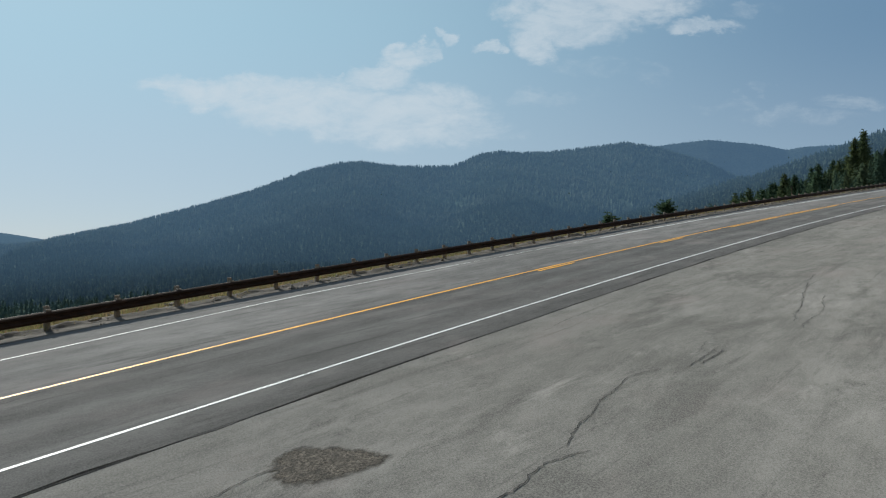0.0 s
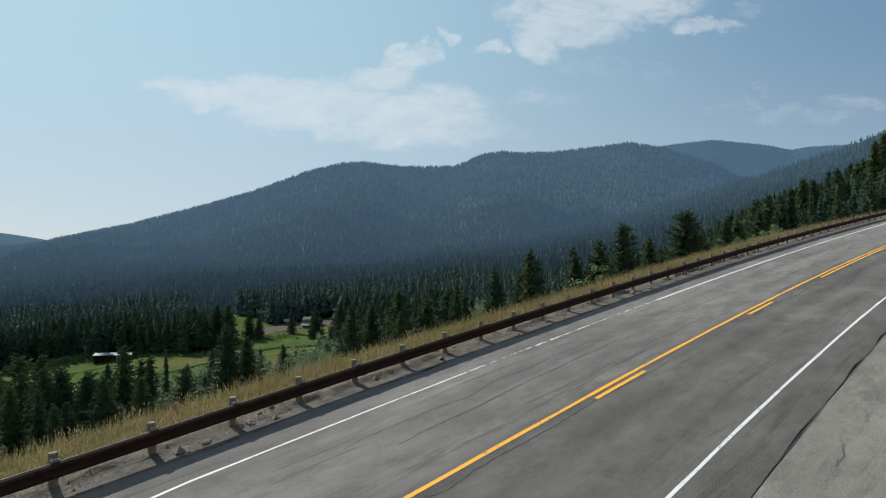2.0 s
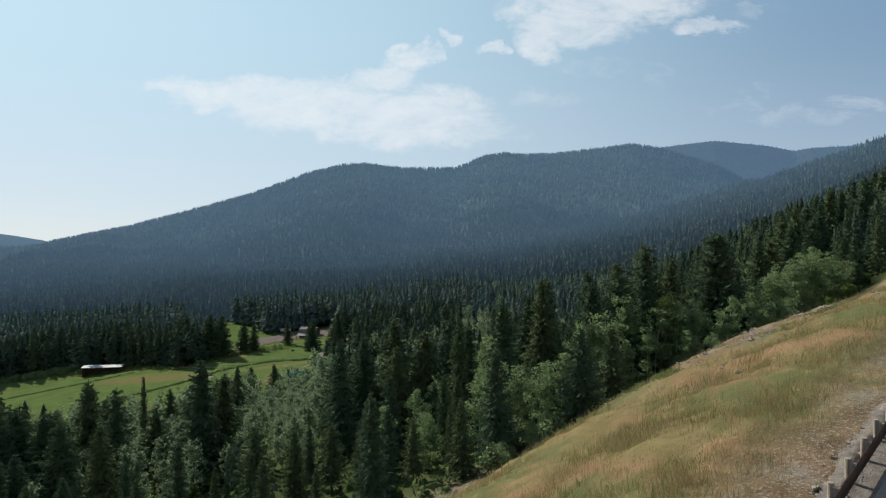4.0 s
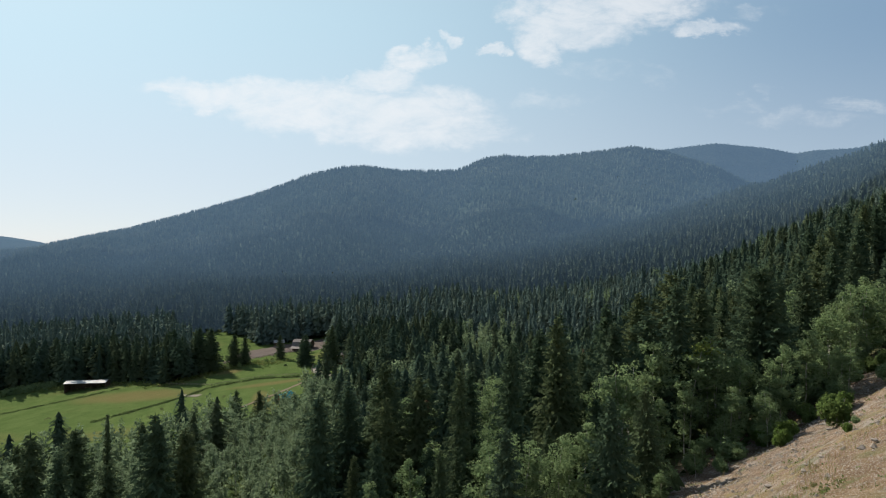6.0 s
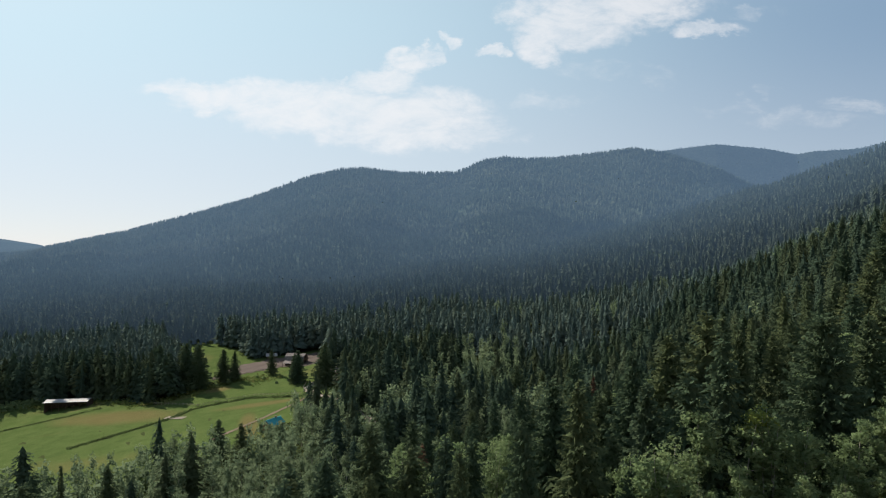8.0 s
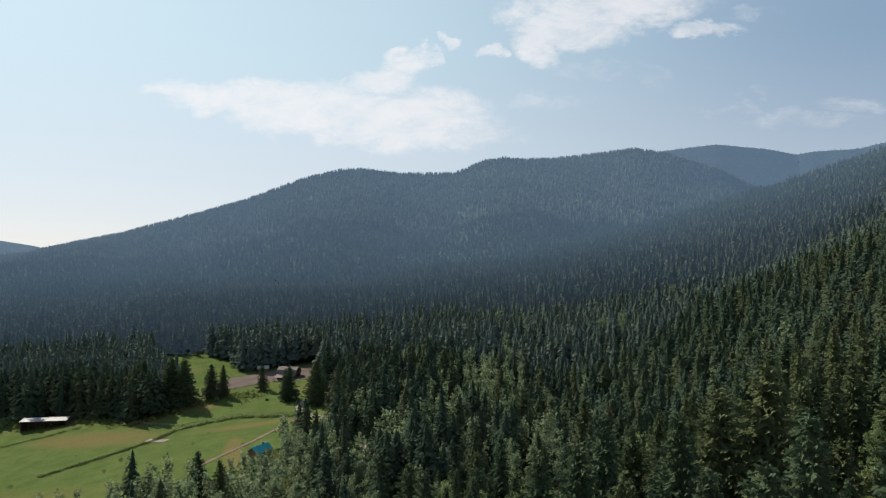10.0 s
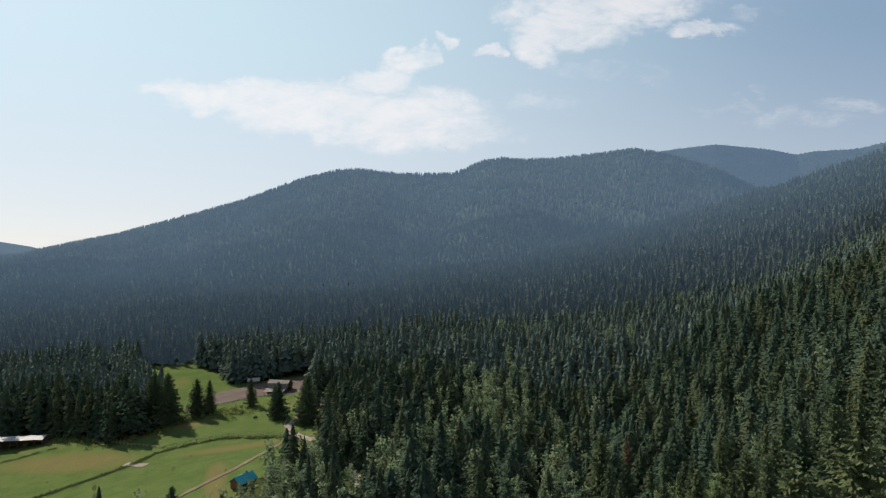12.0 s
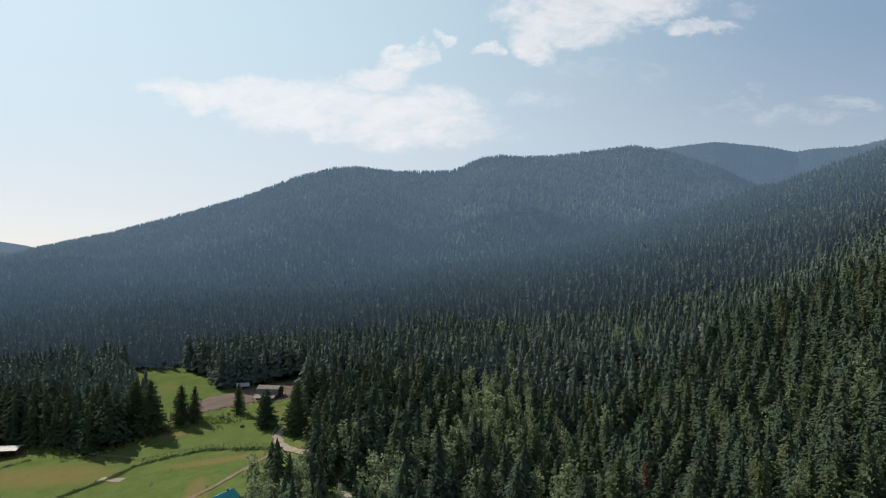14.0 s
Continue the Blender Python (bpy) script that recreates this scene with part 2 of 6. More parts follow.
def foliage(stops, rough=0.75, translucent=0.0, ruffle=0.0):
    """Leaf colour that runs from plant to plant by a tint stored with each one, and by each copy."""

    def build(k, p, out):
        tint = k.math("ADD", attribute(k, "tint"), k.math("MULTIPLY", k.add("ShaderNodeObjectInfo").outputs["Random"], 0.55))
        tint = k.math("FRACT", tint)
        isle = k.add("ShaderNodeNewGeometry").outputs["Random Per Island"]
        c = k.ramp(tint, stops)
        c = k.mix(k.math("MULTIPLY", isle, 0.45), c, k.mix(0.5, c, (0.085, 0.115, 0.058)))
        c = k.mix(k.step(k.noise(position(k), 1.7, 3.0), 0.35, 0.7, 0.0, 0.2), c, (0.02, 0.032, 0.018))
        k.link(c, p.inputs["Base Color"])
        if ruffle:
            k.link(k.bump(k.noise(position(k), 1.6, 4.0, 0.75), 1.0, ruffle), p.inputs["Normal"])
        if translucent:
            tr = k.add("ShaderNodeBsdfTranslucent")
            k.link(c, tr.inputs[0])
            ms = k.add("ShaderNodeMixShader")
            ms.inputs[0].default_value = translucent
            k.link(p.outputs[0], ms.inputs[1]), k.link(tr.outputs[0], ms.inputs[2])
            k.link(ms.outputs[0], out.inputs[0])

    return build


def leafy(name, build, rough=1.0, matt=0.35):
    """Matt foliage without a sheen."""
    return material(name, build, 1.0, 0.0, 0.0, matt)


M_NEEDLE = leafy("conifer_needles", foliage([(0.0, (0.049, 0.082, 0.053)), (0.4, (0.062, 0.095, 0.056)), (0.7, (0.088, 0.112, 0.054)), (1.0, (0.055, 0.089, 0.061))], 0.7, 0.24), 0.7)
# bluish pale base colour stands in for valley haze over spruces farther off
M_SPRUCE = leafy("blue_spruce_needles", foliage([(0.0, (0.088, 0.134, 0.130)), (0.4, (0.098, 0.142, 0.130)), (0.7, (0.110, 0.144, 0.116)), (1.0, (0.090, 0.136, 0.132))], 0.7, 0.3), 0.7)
M_MIDNEEDLE = leafy("valley_conifer_needles", foliage([(0.0, (0.040, 0.068, 0.053)), (0.3, (0.048, 0.076, 0.055)), (0.6, (0.063, 0.081, 0.045)), (0.8, (0.050, 0.077, 0.050)), (1.0, (0.041, 0.071, 0.058))], 0.7, 0.28), 0.7)
M_LEAF = leafy("aspen_leaves", foliage([(0.0, (0.145, 0.212, 0.096)), (0.5, (0.172, 0.236, 0.112)), (1.0, (0.136, 0.204, 0.094))], 0.6, 0.42), 0.6)
# far aspens: haze put into the leaf colour as a bluer tone
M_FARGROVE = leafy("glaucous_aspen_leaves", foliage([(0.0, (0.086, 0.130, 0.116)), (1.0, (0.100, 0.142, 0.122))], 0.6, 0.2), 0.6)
M_GROVE = leafy("far_aspen_leaves", foliage([(0.0, (0.124, 0.176, 0.104)), (0.5, (0.150, 0.200, 0.116)), (1.0, (0.130, 0.182, 0.110))], 0.6, 0.42), 0.6)
M_YELLOWLEAF = leafy("yellowing_leaves", foliage([(0.0, (0.21, 0.24, 0.05)), (1.0, (0.16, 0.22, 0.06))], 0.6, 0.5), 0.6)
M_BUSH = leafy("shrub_leaves", foliage([(0.0, (0.085, 0.14, 0.035)), (0.6, (0.115, 0.175, 0.042)), (1.0, (0.095, 0.13, 0.055))], 0.6, 0.55), 0.6)
M_BRUSH = leafy("undergrowth_leaves", foliage([(0.0, (0.062, 0.098, 0.036)), (0.6, (0.085, 0.120, 0.044)), (1.0, (0.070, 0.092, 0.044))], 0.6, 0.4), 0.6)
M_WEED = leafy("weed_leaves", foliage([(0.0, (0.080, 0.125, 0.034)), (0.6, (0.105, 0.145, 0.042)), (1.0, (0.13, 0.14, 0.05))], 0.6, 0.4), 0.6)
M_RED = leafy("dead_needles", foliage([(0.0, (0.115, 0.066, 0.045)), (1.0, (0.15, 0.085, 0.058))], 0.8, 0.1), 0.8)
M_GRASS = leafy("dry_grass", foliage([(0.0, (0.25, 0.205, 0.09)), (0.3, (0.31, 0.26, 0.13)), (0.45, (0.26, 0.155, 0.09)), (0.6, (0.23, 0.135, 0.08)), (0.75, (0.13, 0.16, 0.05)), (1.0, (0.20, 0.20, 0.075))], 0.8, 0.35), 0.8)
M_SEED = leafy("ripe_seed_grass", foliage([(0.0, (0.25, 0.19, 0.12)), (0.4, (0.22, 0.135, 0.085)), (0.7, (0.29, 0.24, 0.165)), (1.0, (0.19, 0.155, 0.08))], 0.8, 0.35), 0.8)
M_MEADOW_GRASS = leafy("rough_meadow_grass", foliage([(0.0, (0.10, 0.15, 0.04)), (0.5, (0.15, 0.19, 0.06)), (1.0, (0.20, 0.20, 0.08))], 0.8, 0.3), 0.8)


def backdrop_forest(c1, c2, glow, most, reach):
    """Far forested slopes: a distant backdrop, the valley's smoky haze painted in as a glow that grows with distance.
    """

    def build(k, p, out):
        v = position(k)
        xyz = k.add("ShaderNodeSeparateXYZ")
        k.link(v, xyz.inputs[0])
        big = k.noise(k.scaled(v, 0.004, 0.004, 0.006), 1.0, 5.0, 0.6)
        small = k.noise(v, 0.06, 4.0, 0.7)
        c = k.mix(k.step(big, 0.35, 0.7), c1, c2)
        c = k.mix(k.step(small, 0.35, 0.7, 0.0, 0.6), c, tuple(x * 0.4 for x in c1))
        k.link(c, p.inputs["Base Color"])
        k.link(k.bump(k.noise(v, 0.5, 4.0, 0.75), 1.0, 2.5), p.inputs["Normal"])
        # haze as emission: a blue glow that builds up along y
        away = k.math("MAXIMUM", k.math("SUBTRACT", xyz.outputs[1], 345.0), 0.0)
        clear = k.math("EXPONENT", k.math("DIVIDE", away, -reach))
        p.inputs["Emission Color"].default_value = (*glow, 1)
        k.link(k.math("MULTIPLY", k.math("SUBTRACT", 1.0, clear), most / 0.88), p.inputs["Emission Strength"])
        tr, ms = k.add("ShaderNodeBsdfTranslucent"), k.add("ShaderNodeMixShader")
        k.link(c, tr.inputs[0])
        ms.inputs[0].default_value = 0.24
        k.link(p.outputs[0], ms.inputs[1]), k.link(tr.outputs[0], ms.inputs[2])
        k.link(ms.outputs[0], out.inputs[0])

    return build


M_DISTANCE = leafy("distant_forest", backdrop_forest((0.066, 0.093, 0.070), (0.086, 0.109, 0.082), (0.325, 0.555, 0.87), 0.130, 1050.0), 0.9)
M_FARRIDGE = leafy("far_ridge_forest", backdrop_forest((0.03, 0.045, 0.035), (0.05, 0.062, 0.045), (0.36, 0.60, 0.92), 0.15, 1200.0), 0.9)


def ground_build(k, p, out):
    v = position(k)
    big = k.noise(v, 0.05, 5.0, 0.6)
    mid = k.noise(v, 0.6, 6.0, 0.65)
    grit = k.noise(v, 7.0, 4.0, 0.7)
    dry = k.mix(k.step(mid, 0.35, 0.7), (0.118, 0.098, 0.046), (0.176, 0.145, 0.072))
    dry = k.mix(k.step(k.noise(v, 0.16, 5.0, 0.65, 0.6), 0.48, 0.6, 0.0, 0.8), dry, (0.072, 0.088, 0.038))
    dry = k.mix(k.step(k.noise(v, 0.11, 4.0, 0.6), 0.5, 0.62, 0.0, 0.75), dry, (0.2, 0.122, 0.072))
    dirt = k.mix(k.step(mid, 0.35, 0.7), (0.080, 0.054, 0.035), (0.152, 0.106, 0.070))
    dirt = k.mix(k.step(k.noise(v, 0.35, 6.0, 0.7), 0.5, 0.62, 0.0, 0.6), dirt, (0.20, 0.185, 0.165))
    dirt = k.mix(k.step(grit, 0.5, 0.62, 0.0, 0.8), dirt, (0.25, 0.235, 0.21))
    dirt = k.mix(k.step(k.noise(v, 3.1, 5.0, 0.7), 0.55, 0.66, 0.0, 0.7), dirt, (0.05, 0.036, 0.026))
    dirt = k.mix(k.step(k.noise(v, 0.22, 5.0, 0.65), 0.55, 0.68, 0.0, 0.8), dirt, (0.055, 0.075, 0.03))
    wood = k.mix(k.step(mid, 0.35, 0.7), (0.032, 0.043, 0.018), (0.055, 0.070, 0.026))
    wood = k.mix(k.step(big, 0.45, 0.68, 0.0, 0.5), wood, (0.05, 0.066, 0.028))
    c = k.mix(attribute(k, "dry"), wood, dry)
    c = k.mix(k.math("MULTIPLY", attribute(k, "bare"), k.step(k.noise(v, 0.09, 5.0, 0.65), 0.34, 0.48), clamp=True), c, dirt)
    k.link(c, p.inputs["Base Color"])
    k.link(k.bump(k.math("ADD", mid, k.math("MULTIPLY", grit, 0.4)), 0.9, 0.35), p.inputs["Normal"])


M_GROUND = leafy("hillside_ground", ground_build)


# mown or dried-out stretches of the meadow: middle, half-lengths, heading in degrees
TAN = [(-192, 333, 42, 13, -14), (-112, 327, 24, 5, 4), (-102, 287, 4.5, 26, 20), (-152, 372, 9, 7, 0)]


def field_build(k, p, out):
    v = position(k)
    xyz = k.add("ShaderNodeSeparateXYZ")
    k.link(v, xyz.inputs[0])
    big = k.noise(v, 0.022, 4.0, 0.55, 0.5)
    mid = k.noise(v, 0.12, 5.0, 0.6)
    fine_ = k.noise(v, 1.3, 4.0, 0.6)
    c = k.mix(k.step(mid, 0.3, 0.7), (0.046, 0.072, 0.023), (0.064, 0.090, 0.031))
    c = k.mix(k.step(big, 0.52, 0.68, 0.0, 0.5), c, (0.105, 0.09, 0.04))
    sway = k.math("MULTIPLY", k.math("SUBTRACT", k.noise(v, 0.06, 5.0, 0.65), 0.5), 1.5)
    for x, y, rx, ry, turn in TAN:
        ca, sa = math.cos(radians(turn)), math.sin(radians(turn))
        dx, dy = k.math("SUBTRACT", xyz.outputs[0], x), k.math("SUBTRACT", xyz.outputs[1], y)
        u = k.math("DIVIDE", k.math("ADD", k.math("MULTIPLY", dx, ca), k.math("MULTIPLY", dy, sa)), rx)
        q = k.math("DIVIDE", k.math("SUBTRACT", k.math("MULTIPLY", dy, ca), k.math("MULTIPLY", dx, sa)), ry)
        r2 = k.math("ADD", k.math("ADD", k.math("MULTIPLY", u, u), k.math("MULTIPLY", q, q)), sway)
        c = k.mix(k.step(r2, 1.5, 0.0, 0.0, 0.6), c, (0.115, 0.084, 0.042))
    c = k.mix(k.step(fine_, 0.4, 0.75, 0.0, 0.35), c, (0.026, 0.042, 0.012))
    k.link(c, p.inputs["Base Color"])
    k.link(k.bump(fine_, 0.8, 0.5), p.inputs["Normal"])


M_FIELD = leafy("hay_meadow", field_build, 1.0, 0.0)


# ---- helpers for meshes ----
def mesh_of(name, verts, faces, mat, tint=None):
    """A mesh from arrays: faces all triangles or all quads. tint: one number a vertex."""
    verts, faces = np.asarray(verts, np.float32), np.asarray(faces, np.int32)
    me = bpy.data.meshes.new(name)
    me.vertices.add(len(verts))
    me.vertices.foreach_set("co", verts.ravel())
    k = faces.shape[1]
    me.loops.add(faces.size)
    me.loops.foreach_set("vertex_index", faces.ravel())
    me.polygons.add(len(faces))
    me.polygons.foreach_set("loop_start", np.arange(len(faces), dtype=np.int32) * k)
    me.update(calc_edges=True)
    me.shade_flat()
    me.materials.append(mat)
    if tint is not None:
        me.attributes.new("tint", "FLOAT", "POINT").data.foreach_set("value", np.asarray(tint, np.float32))
    return me


def from_bm(name, bm, mat, smooth=False):
    bmesh.ops.recalc_face_normals(bm, faces=bm.faces)
    me = bpy.data.meshes.new(name)
    bm.to_mesh(me)
    bm.free()
    me.materials.append(mat)
    if smooth:
        for f in me.polygons:
            f.use_smooth = True
    return me


def part(name, data, parent=None, label=""):
    ob = new(name, data)
    ob.parent = parent
    return tagged(ob, label) if label else ob


def thing(name, m, label, category, group=""):
    e = new(name)
    e.matrix_world = m
    return tagged(e, label, category, group)


def box(bm, x0, x1, y0, y1, z0, z1, m=None):
    vs = [bm.verts.new((x, y, z)) for z in (z0, z1) for y in (y0, y1) for x in (x0, x1)]
    for f in ((0, 2, 3, 1), (4, 5, 7, 6), (0, 1, 5, 4), (2, 6, 7, 3), (1, 3, 7, 5), (0, 4, 6, 2)):
        bm.faces.new([vs[i] for i in f])
    if m is not None:
        bmesh.ops.transform(bm, matrix=m, verts=vs)
    return vs


def bevelled(bm, width):
    bmesh.ops.bevel(bm, geom=bm.edges[:], offset=width, segments=1, affect="EDGES", profile=0.5)
    return bm


# ---- the lie of the land ----
R2 = math.sqrt(2)
GRADE = 0.1097
TURN = pose(0, 0, 0, 0, 0, 45)
D_FAR, Z_FAR = [62, 95, 165, 200, 250, 320, 440, 1100, 4000], [31, 38.5, 56, 67, 72, 78.5, 86, 88, 88]
D_A, Z_A = [0, 4, 9, 22, 30, 43] + D_FAR, [0, 0.4, 2.8, 9.6, 16.3, 23.5] + Z_FAR
D_B, Z_B = [0, 4, 9, 20, 34, 45] + D_FAR, [0, 0.3, 1.7, 6.5, 18.5, 25] + Z_FAR
D_C, Z_C = [0, 4, 9, 20, 34, 45] + D_FAR, [0, 0.4, 2.7, 9.4, 19.5, 26] + Z_FAR
# skylines as slopes seen from above the road: sideways tangent, and rise
MAIN_A = [-1.2, -0.745, -0.668, -0.588, -0.46, -0.365, -0.27, -0.203, -0.165, -0.1, -0.005, 0.044, 0.08, 0.11, 0.165, 0.255, 0.3, 0.36, 0.44, 0.5, 0.6, 1.2]
MAIN_E = [-0.028, 0.0, 0.018, 0.033, 0.066, 0.092, 0.127, 0.142, 0.144, 0.135, 0.136, 0.157, 0.162, 0.159, 0.160, 0.170, 0.177, 0.167, 0.143, 0.114, 0.06, -0.03]
SIDE_A = [-0.3, -0.05, 0.11, 0.2, 0.3, 0.395, 0.5, 0.53, 0.6, 0.68, 0.745, 1.2]
SIDE_E = [-0.028, -0.005, 0.01, 0.028, 0.048, 0.077, 0.111, 0.116, 0.141, 0.167, 0.192, 0.285]
FAR_A = [-1.2, -0.9, -0.79, -0.74, -0.7, -0.6, 0.2, 0.35, 0.44, 0.53, 0.575, 0.604, 0.68, 0.745, 1.2]
FAR_E = [0.05, 0.034, 0.02, 0.012, 0.001, -0.03, 0.11, 0.173, 0.184, 0.175, 0.166, 0.171, 0.175, 0.191, 0.236]


def ease(a, b, x):
    t = np.clip((x - a) / (b - a), 0, 1)
    return t * t * (3 - 2 * t)


def bend(s):
    """How far the road curves off its chord."""
    q = np.clip(s, -60, 60)
    return 0.001 * (q - 5) ** 2 + 0.11 * np.clip(s - 60, 0, 160) - 0.13 * np.clip(s + 60, -160, 0)


def climb(s):
    """Height of the road's outer edge along its length."""
    q = np.where(s > 350, 350 + (s - 350) * 0.3, np.where(s < -350, -350 + (s + 350) * 0.3, s))
    return 0.03 + GRADE * np.clip(q, -500, 560)


def drop(d, s):
    d, k, q = np.maximum(d, 0), ease(0, 45, s), ease(50, 95, s)
    z = np.interp(d, D_A, Z_A) * (1 - k) + (np.interp(d, D_B, Z_B) * (1 - q) + np.interp(d, D_C, Z_C) * q) * k
    # the side valley below the road's far stretch
    dip = 13 * ease(75, 130, d) * ease(60, 150, s) * (1 - ease(270, 340, s)) * (1 - ease(150, 215 + 95 * ease(165, 215, s), d))
    return z + dip - 0.085 * np.clip(s - 95, 0, 260) * ease(8, 36, d) * (1 - ease(80, 210, d))


def cross(n):
    """Fall of road and lay-by away from the rail, and the cutting behind them."""
    n = np.maximum(n, 0)
    return -0.08 * np.minimum(n, 12) - 0.03 * np.clip(n - 12, 0, 30) + 0.5 * np.clip(n - 42, 0, 400)


def along(x, y):
    s = (x + y) / R2
    return s, (x - y) / R2 - bend(s) * np.clip(1 - (abs(s) - 150) / 300, 0, 1)


def near_land(x, y):
    s, n = along(x, y)
    return climb(s) - drop(-n, s) + cross(n)


def rough_land(x, y):
    return 9 * np.sin(x * 0.011 + 1.3 * np.sin(y * 0.006)) * np.sin(y * 0.009 + 1.0) + 5 * np.sin(x * 0.031 + y * 0.017)


def hills(x, y):
    """Heights of the main ridge, the side spur and the far ridge; low where they are not."""
    z = near_land(x, y)
    r = np.maximum(y - 19, 1.0)
    a = (x + 5) / r
    rc = 2450 + 300 * np.clip(a, -1, 0.6)
    zc = 4 + np.interp(a, MAIN_A, MAIN_E) * rc
    t, back = np.clip((r - 950) / (rc - 950), 0, 1), np.clip((r - rc) / 1500, 0, 1)
    fold = rough_land(x, y) * 2.0 * t * (1 - t) * 2.2 + 62 * np.sin(a * 15 + 0.4 - 2.6 * t + 1.1 * np.sin(a * 6.5)) * t * (1 - t) ** 0.8
    m1 = z + np.maximum(zc - z, 0) * t**1.35 - back * 250 + fold
    z2 = 4 + np.interp(a, SIDE_A, SIDE_E) * 1450
    t2, b2 = np.clip((r - 330) / 1120, 0, 1), np.clip((r - 1450) / 900, 0, 1)
    m2 = z + np.maximum(z2 - z, 0) * t2**1.15 * ease(-0.3, 0.0, a) - b2 * 200 + rough_land(x, y) * t2 * (1 - t2)
    z3 = 8 + np.interp(a, FAR_A, FAR_E) * 4000
    m3 = z + np.maximum(z3 - z, 0) * np.clip((r - 2900) / 1100, 0, 1) * np.maximum(ease(0.1, 0.25, a), ease(-0.6, -0.7, a))
    return m1, m2, m3


def land(x, y):
    x, y = np.asarray(x, float), np.asarray(y, float)
    z = near_land(x, y)
    m1, m2, m3 = hills(x, y)
    return np.where(y > 60, np.maximum(np.maximum(m1, m2), np.maximum(m3, z)), z)


def at_ground(x, y, rz=0.0, sink=0.0):
    return pose(x, y, float(land(x, y)) - sink, 0, 0, rz)


rng = np.random.default_rng(7)

# one sheet of ground out to the horizon, finer ahead of the road
rings = np.r_[0.0, np.geomspace(2.0, 4850.0, 230)]
wide = np.r_[np.linspace(-46, 46, 260), np.linspace(46, 314, 60)[1:-1]]
ang = np.radians(wide)
gx = -5 + rings[:, None] * np.sin(ang)[None]
gy = -8 + rings[:, None] * np.cos(ang)[None]
gz = land(gx, gy)
gs, gn = along(gx, gy)
bed = ease(-0.4, -0.05, gn) * (1 - ease(40, 41.5, gn)) * (1 - ease(330, 340, abs(gs)))
lump = 0.16 * np.sin(gx * 1.9 + 2 * np.sin(gy * 0.7)) * np.sin(gy * 1.6) + 0.3 * np.sin(gx * 0.45) * np.sin(gy * 0.5 + 1)
gz = gz - 0.3 * bed + lump * ease(1.0, 6.0, -gn) * (rings[:, None] < 400)
nr, na = gx.shape
ids = np.arange(nr * na).reshape(nr, na)
nxt = np.roll(ids, -1, axis=1)
quads = np.stack([ids[:-1], nxt[:-1], nxt[1:], ids[1:]], -1).reshape(-1, 4)
far = (np.hypot(gx, gy) > 1500)
sheet = mesh_of("ground", np.stack([gx, gy, gz], -1).reshape(-1, 3), quads[:, ::-1], M_GROUND)
wobble = 4 * np.sin(gs * 0.13) + 3 * np.sin(gs * 0.31 + 1)
dry = (1 - ease(40, 52, -gn + wobble + 12 * ease(92, 122, gs))) * (abs(gs) < 420)
bare = np.maximum(ease(9, 17, -gn + 0.7 * wobble) * ease(22, 50, gs) * (1 - ease(48, 56, -gn)) * (1 - ease(120, 150, gs)), 0.85 * (1 - ease(1.1, 2.6 + 2.4 * ease(-2, 6, gs) * (1 - ease(24, 34, gs)), -gn + 0.2 * wobble)) * (0.25 + 0.75 * ease(-10, -2, gs)))
for key, val in (("dry", dry), ("bare", bare)):
    sheet.attributes.new(key, "FLOAT", "POINT").data.foreach_set("value", val.astype(np.float32).ravel())
sheet.shade_smooth()
tagged(new("ground", sheet), "dry grassy embankment running down to a wooded valley floor", "ground", kind="structure")


# the far slopes stand as a backdrop over the sheet
def slope_sheet(name, which, a0, a1, r0, r1, mat, label, lift):
    a, r = np.linspace(a0, a1, 260), np.geomspace(r0, r1, 90)
    yy = r[:, None] + 19 + 0 * a[None]
    xx = -5 + a[None] * r[:, None]
    zz = hills(xx, yy)[which] + lift
    zz += 3.5 * np.sin(xx * 0.21 + 3 * np.sin(yy * 0.05)) * np.sin(yy * 0.17)
    i = np.arange(a.size * r.size).reshape(r.size, a.size)
    q = np.stack([i[:-1, :-1], i[:-1, 1:], i[1:, 1:], i[1:, :-1]], -1).reshape(-1, 4)
    me = mesh_of(name, np.stack([xx, yy, zz], -1).reshape(-1, 3), q, mat)
    me.shade_smooth()
    return tagged(new(name, me), label, "mountain", kind="structure")


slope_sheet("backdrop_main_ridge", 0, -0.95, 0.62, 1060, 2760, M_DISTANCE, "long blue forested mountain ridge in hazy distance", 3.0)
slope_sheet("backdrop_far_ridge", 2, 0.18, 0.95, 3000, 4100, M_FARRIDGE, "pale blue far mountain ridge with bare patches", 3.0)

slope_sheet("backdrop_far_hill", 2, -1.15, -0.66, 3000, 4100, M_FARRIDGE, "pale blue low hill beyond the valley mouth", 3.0)

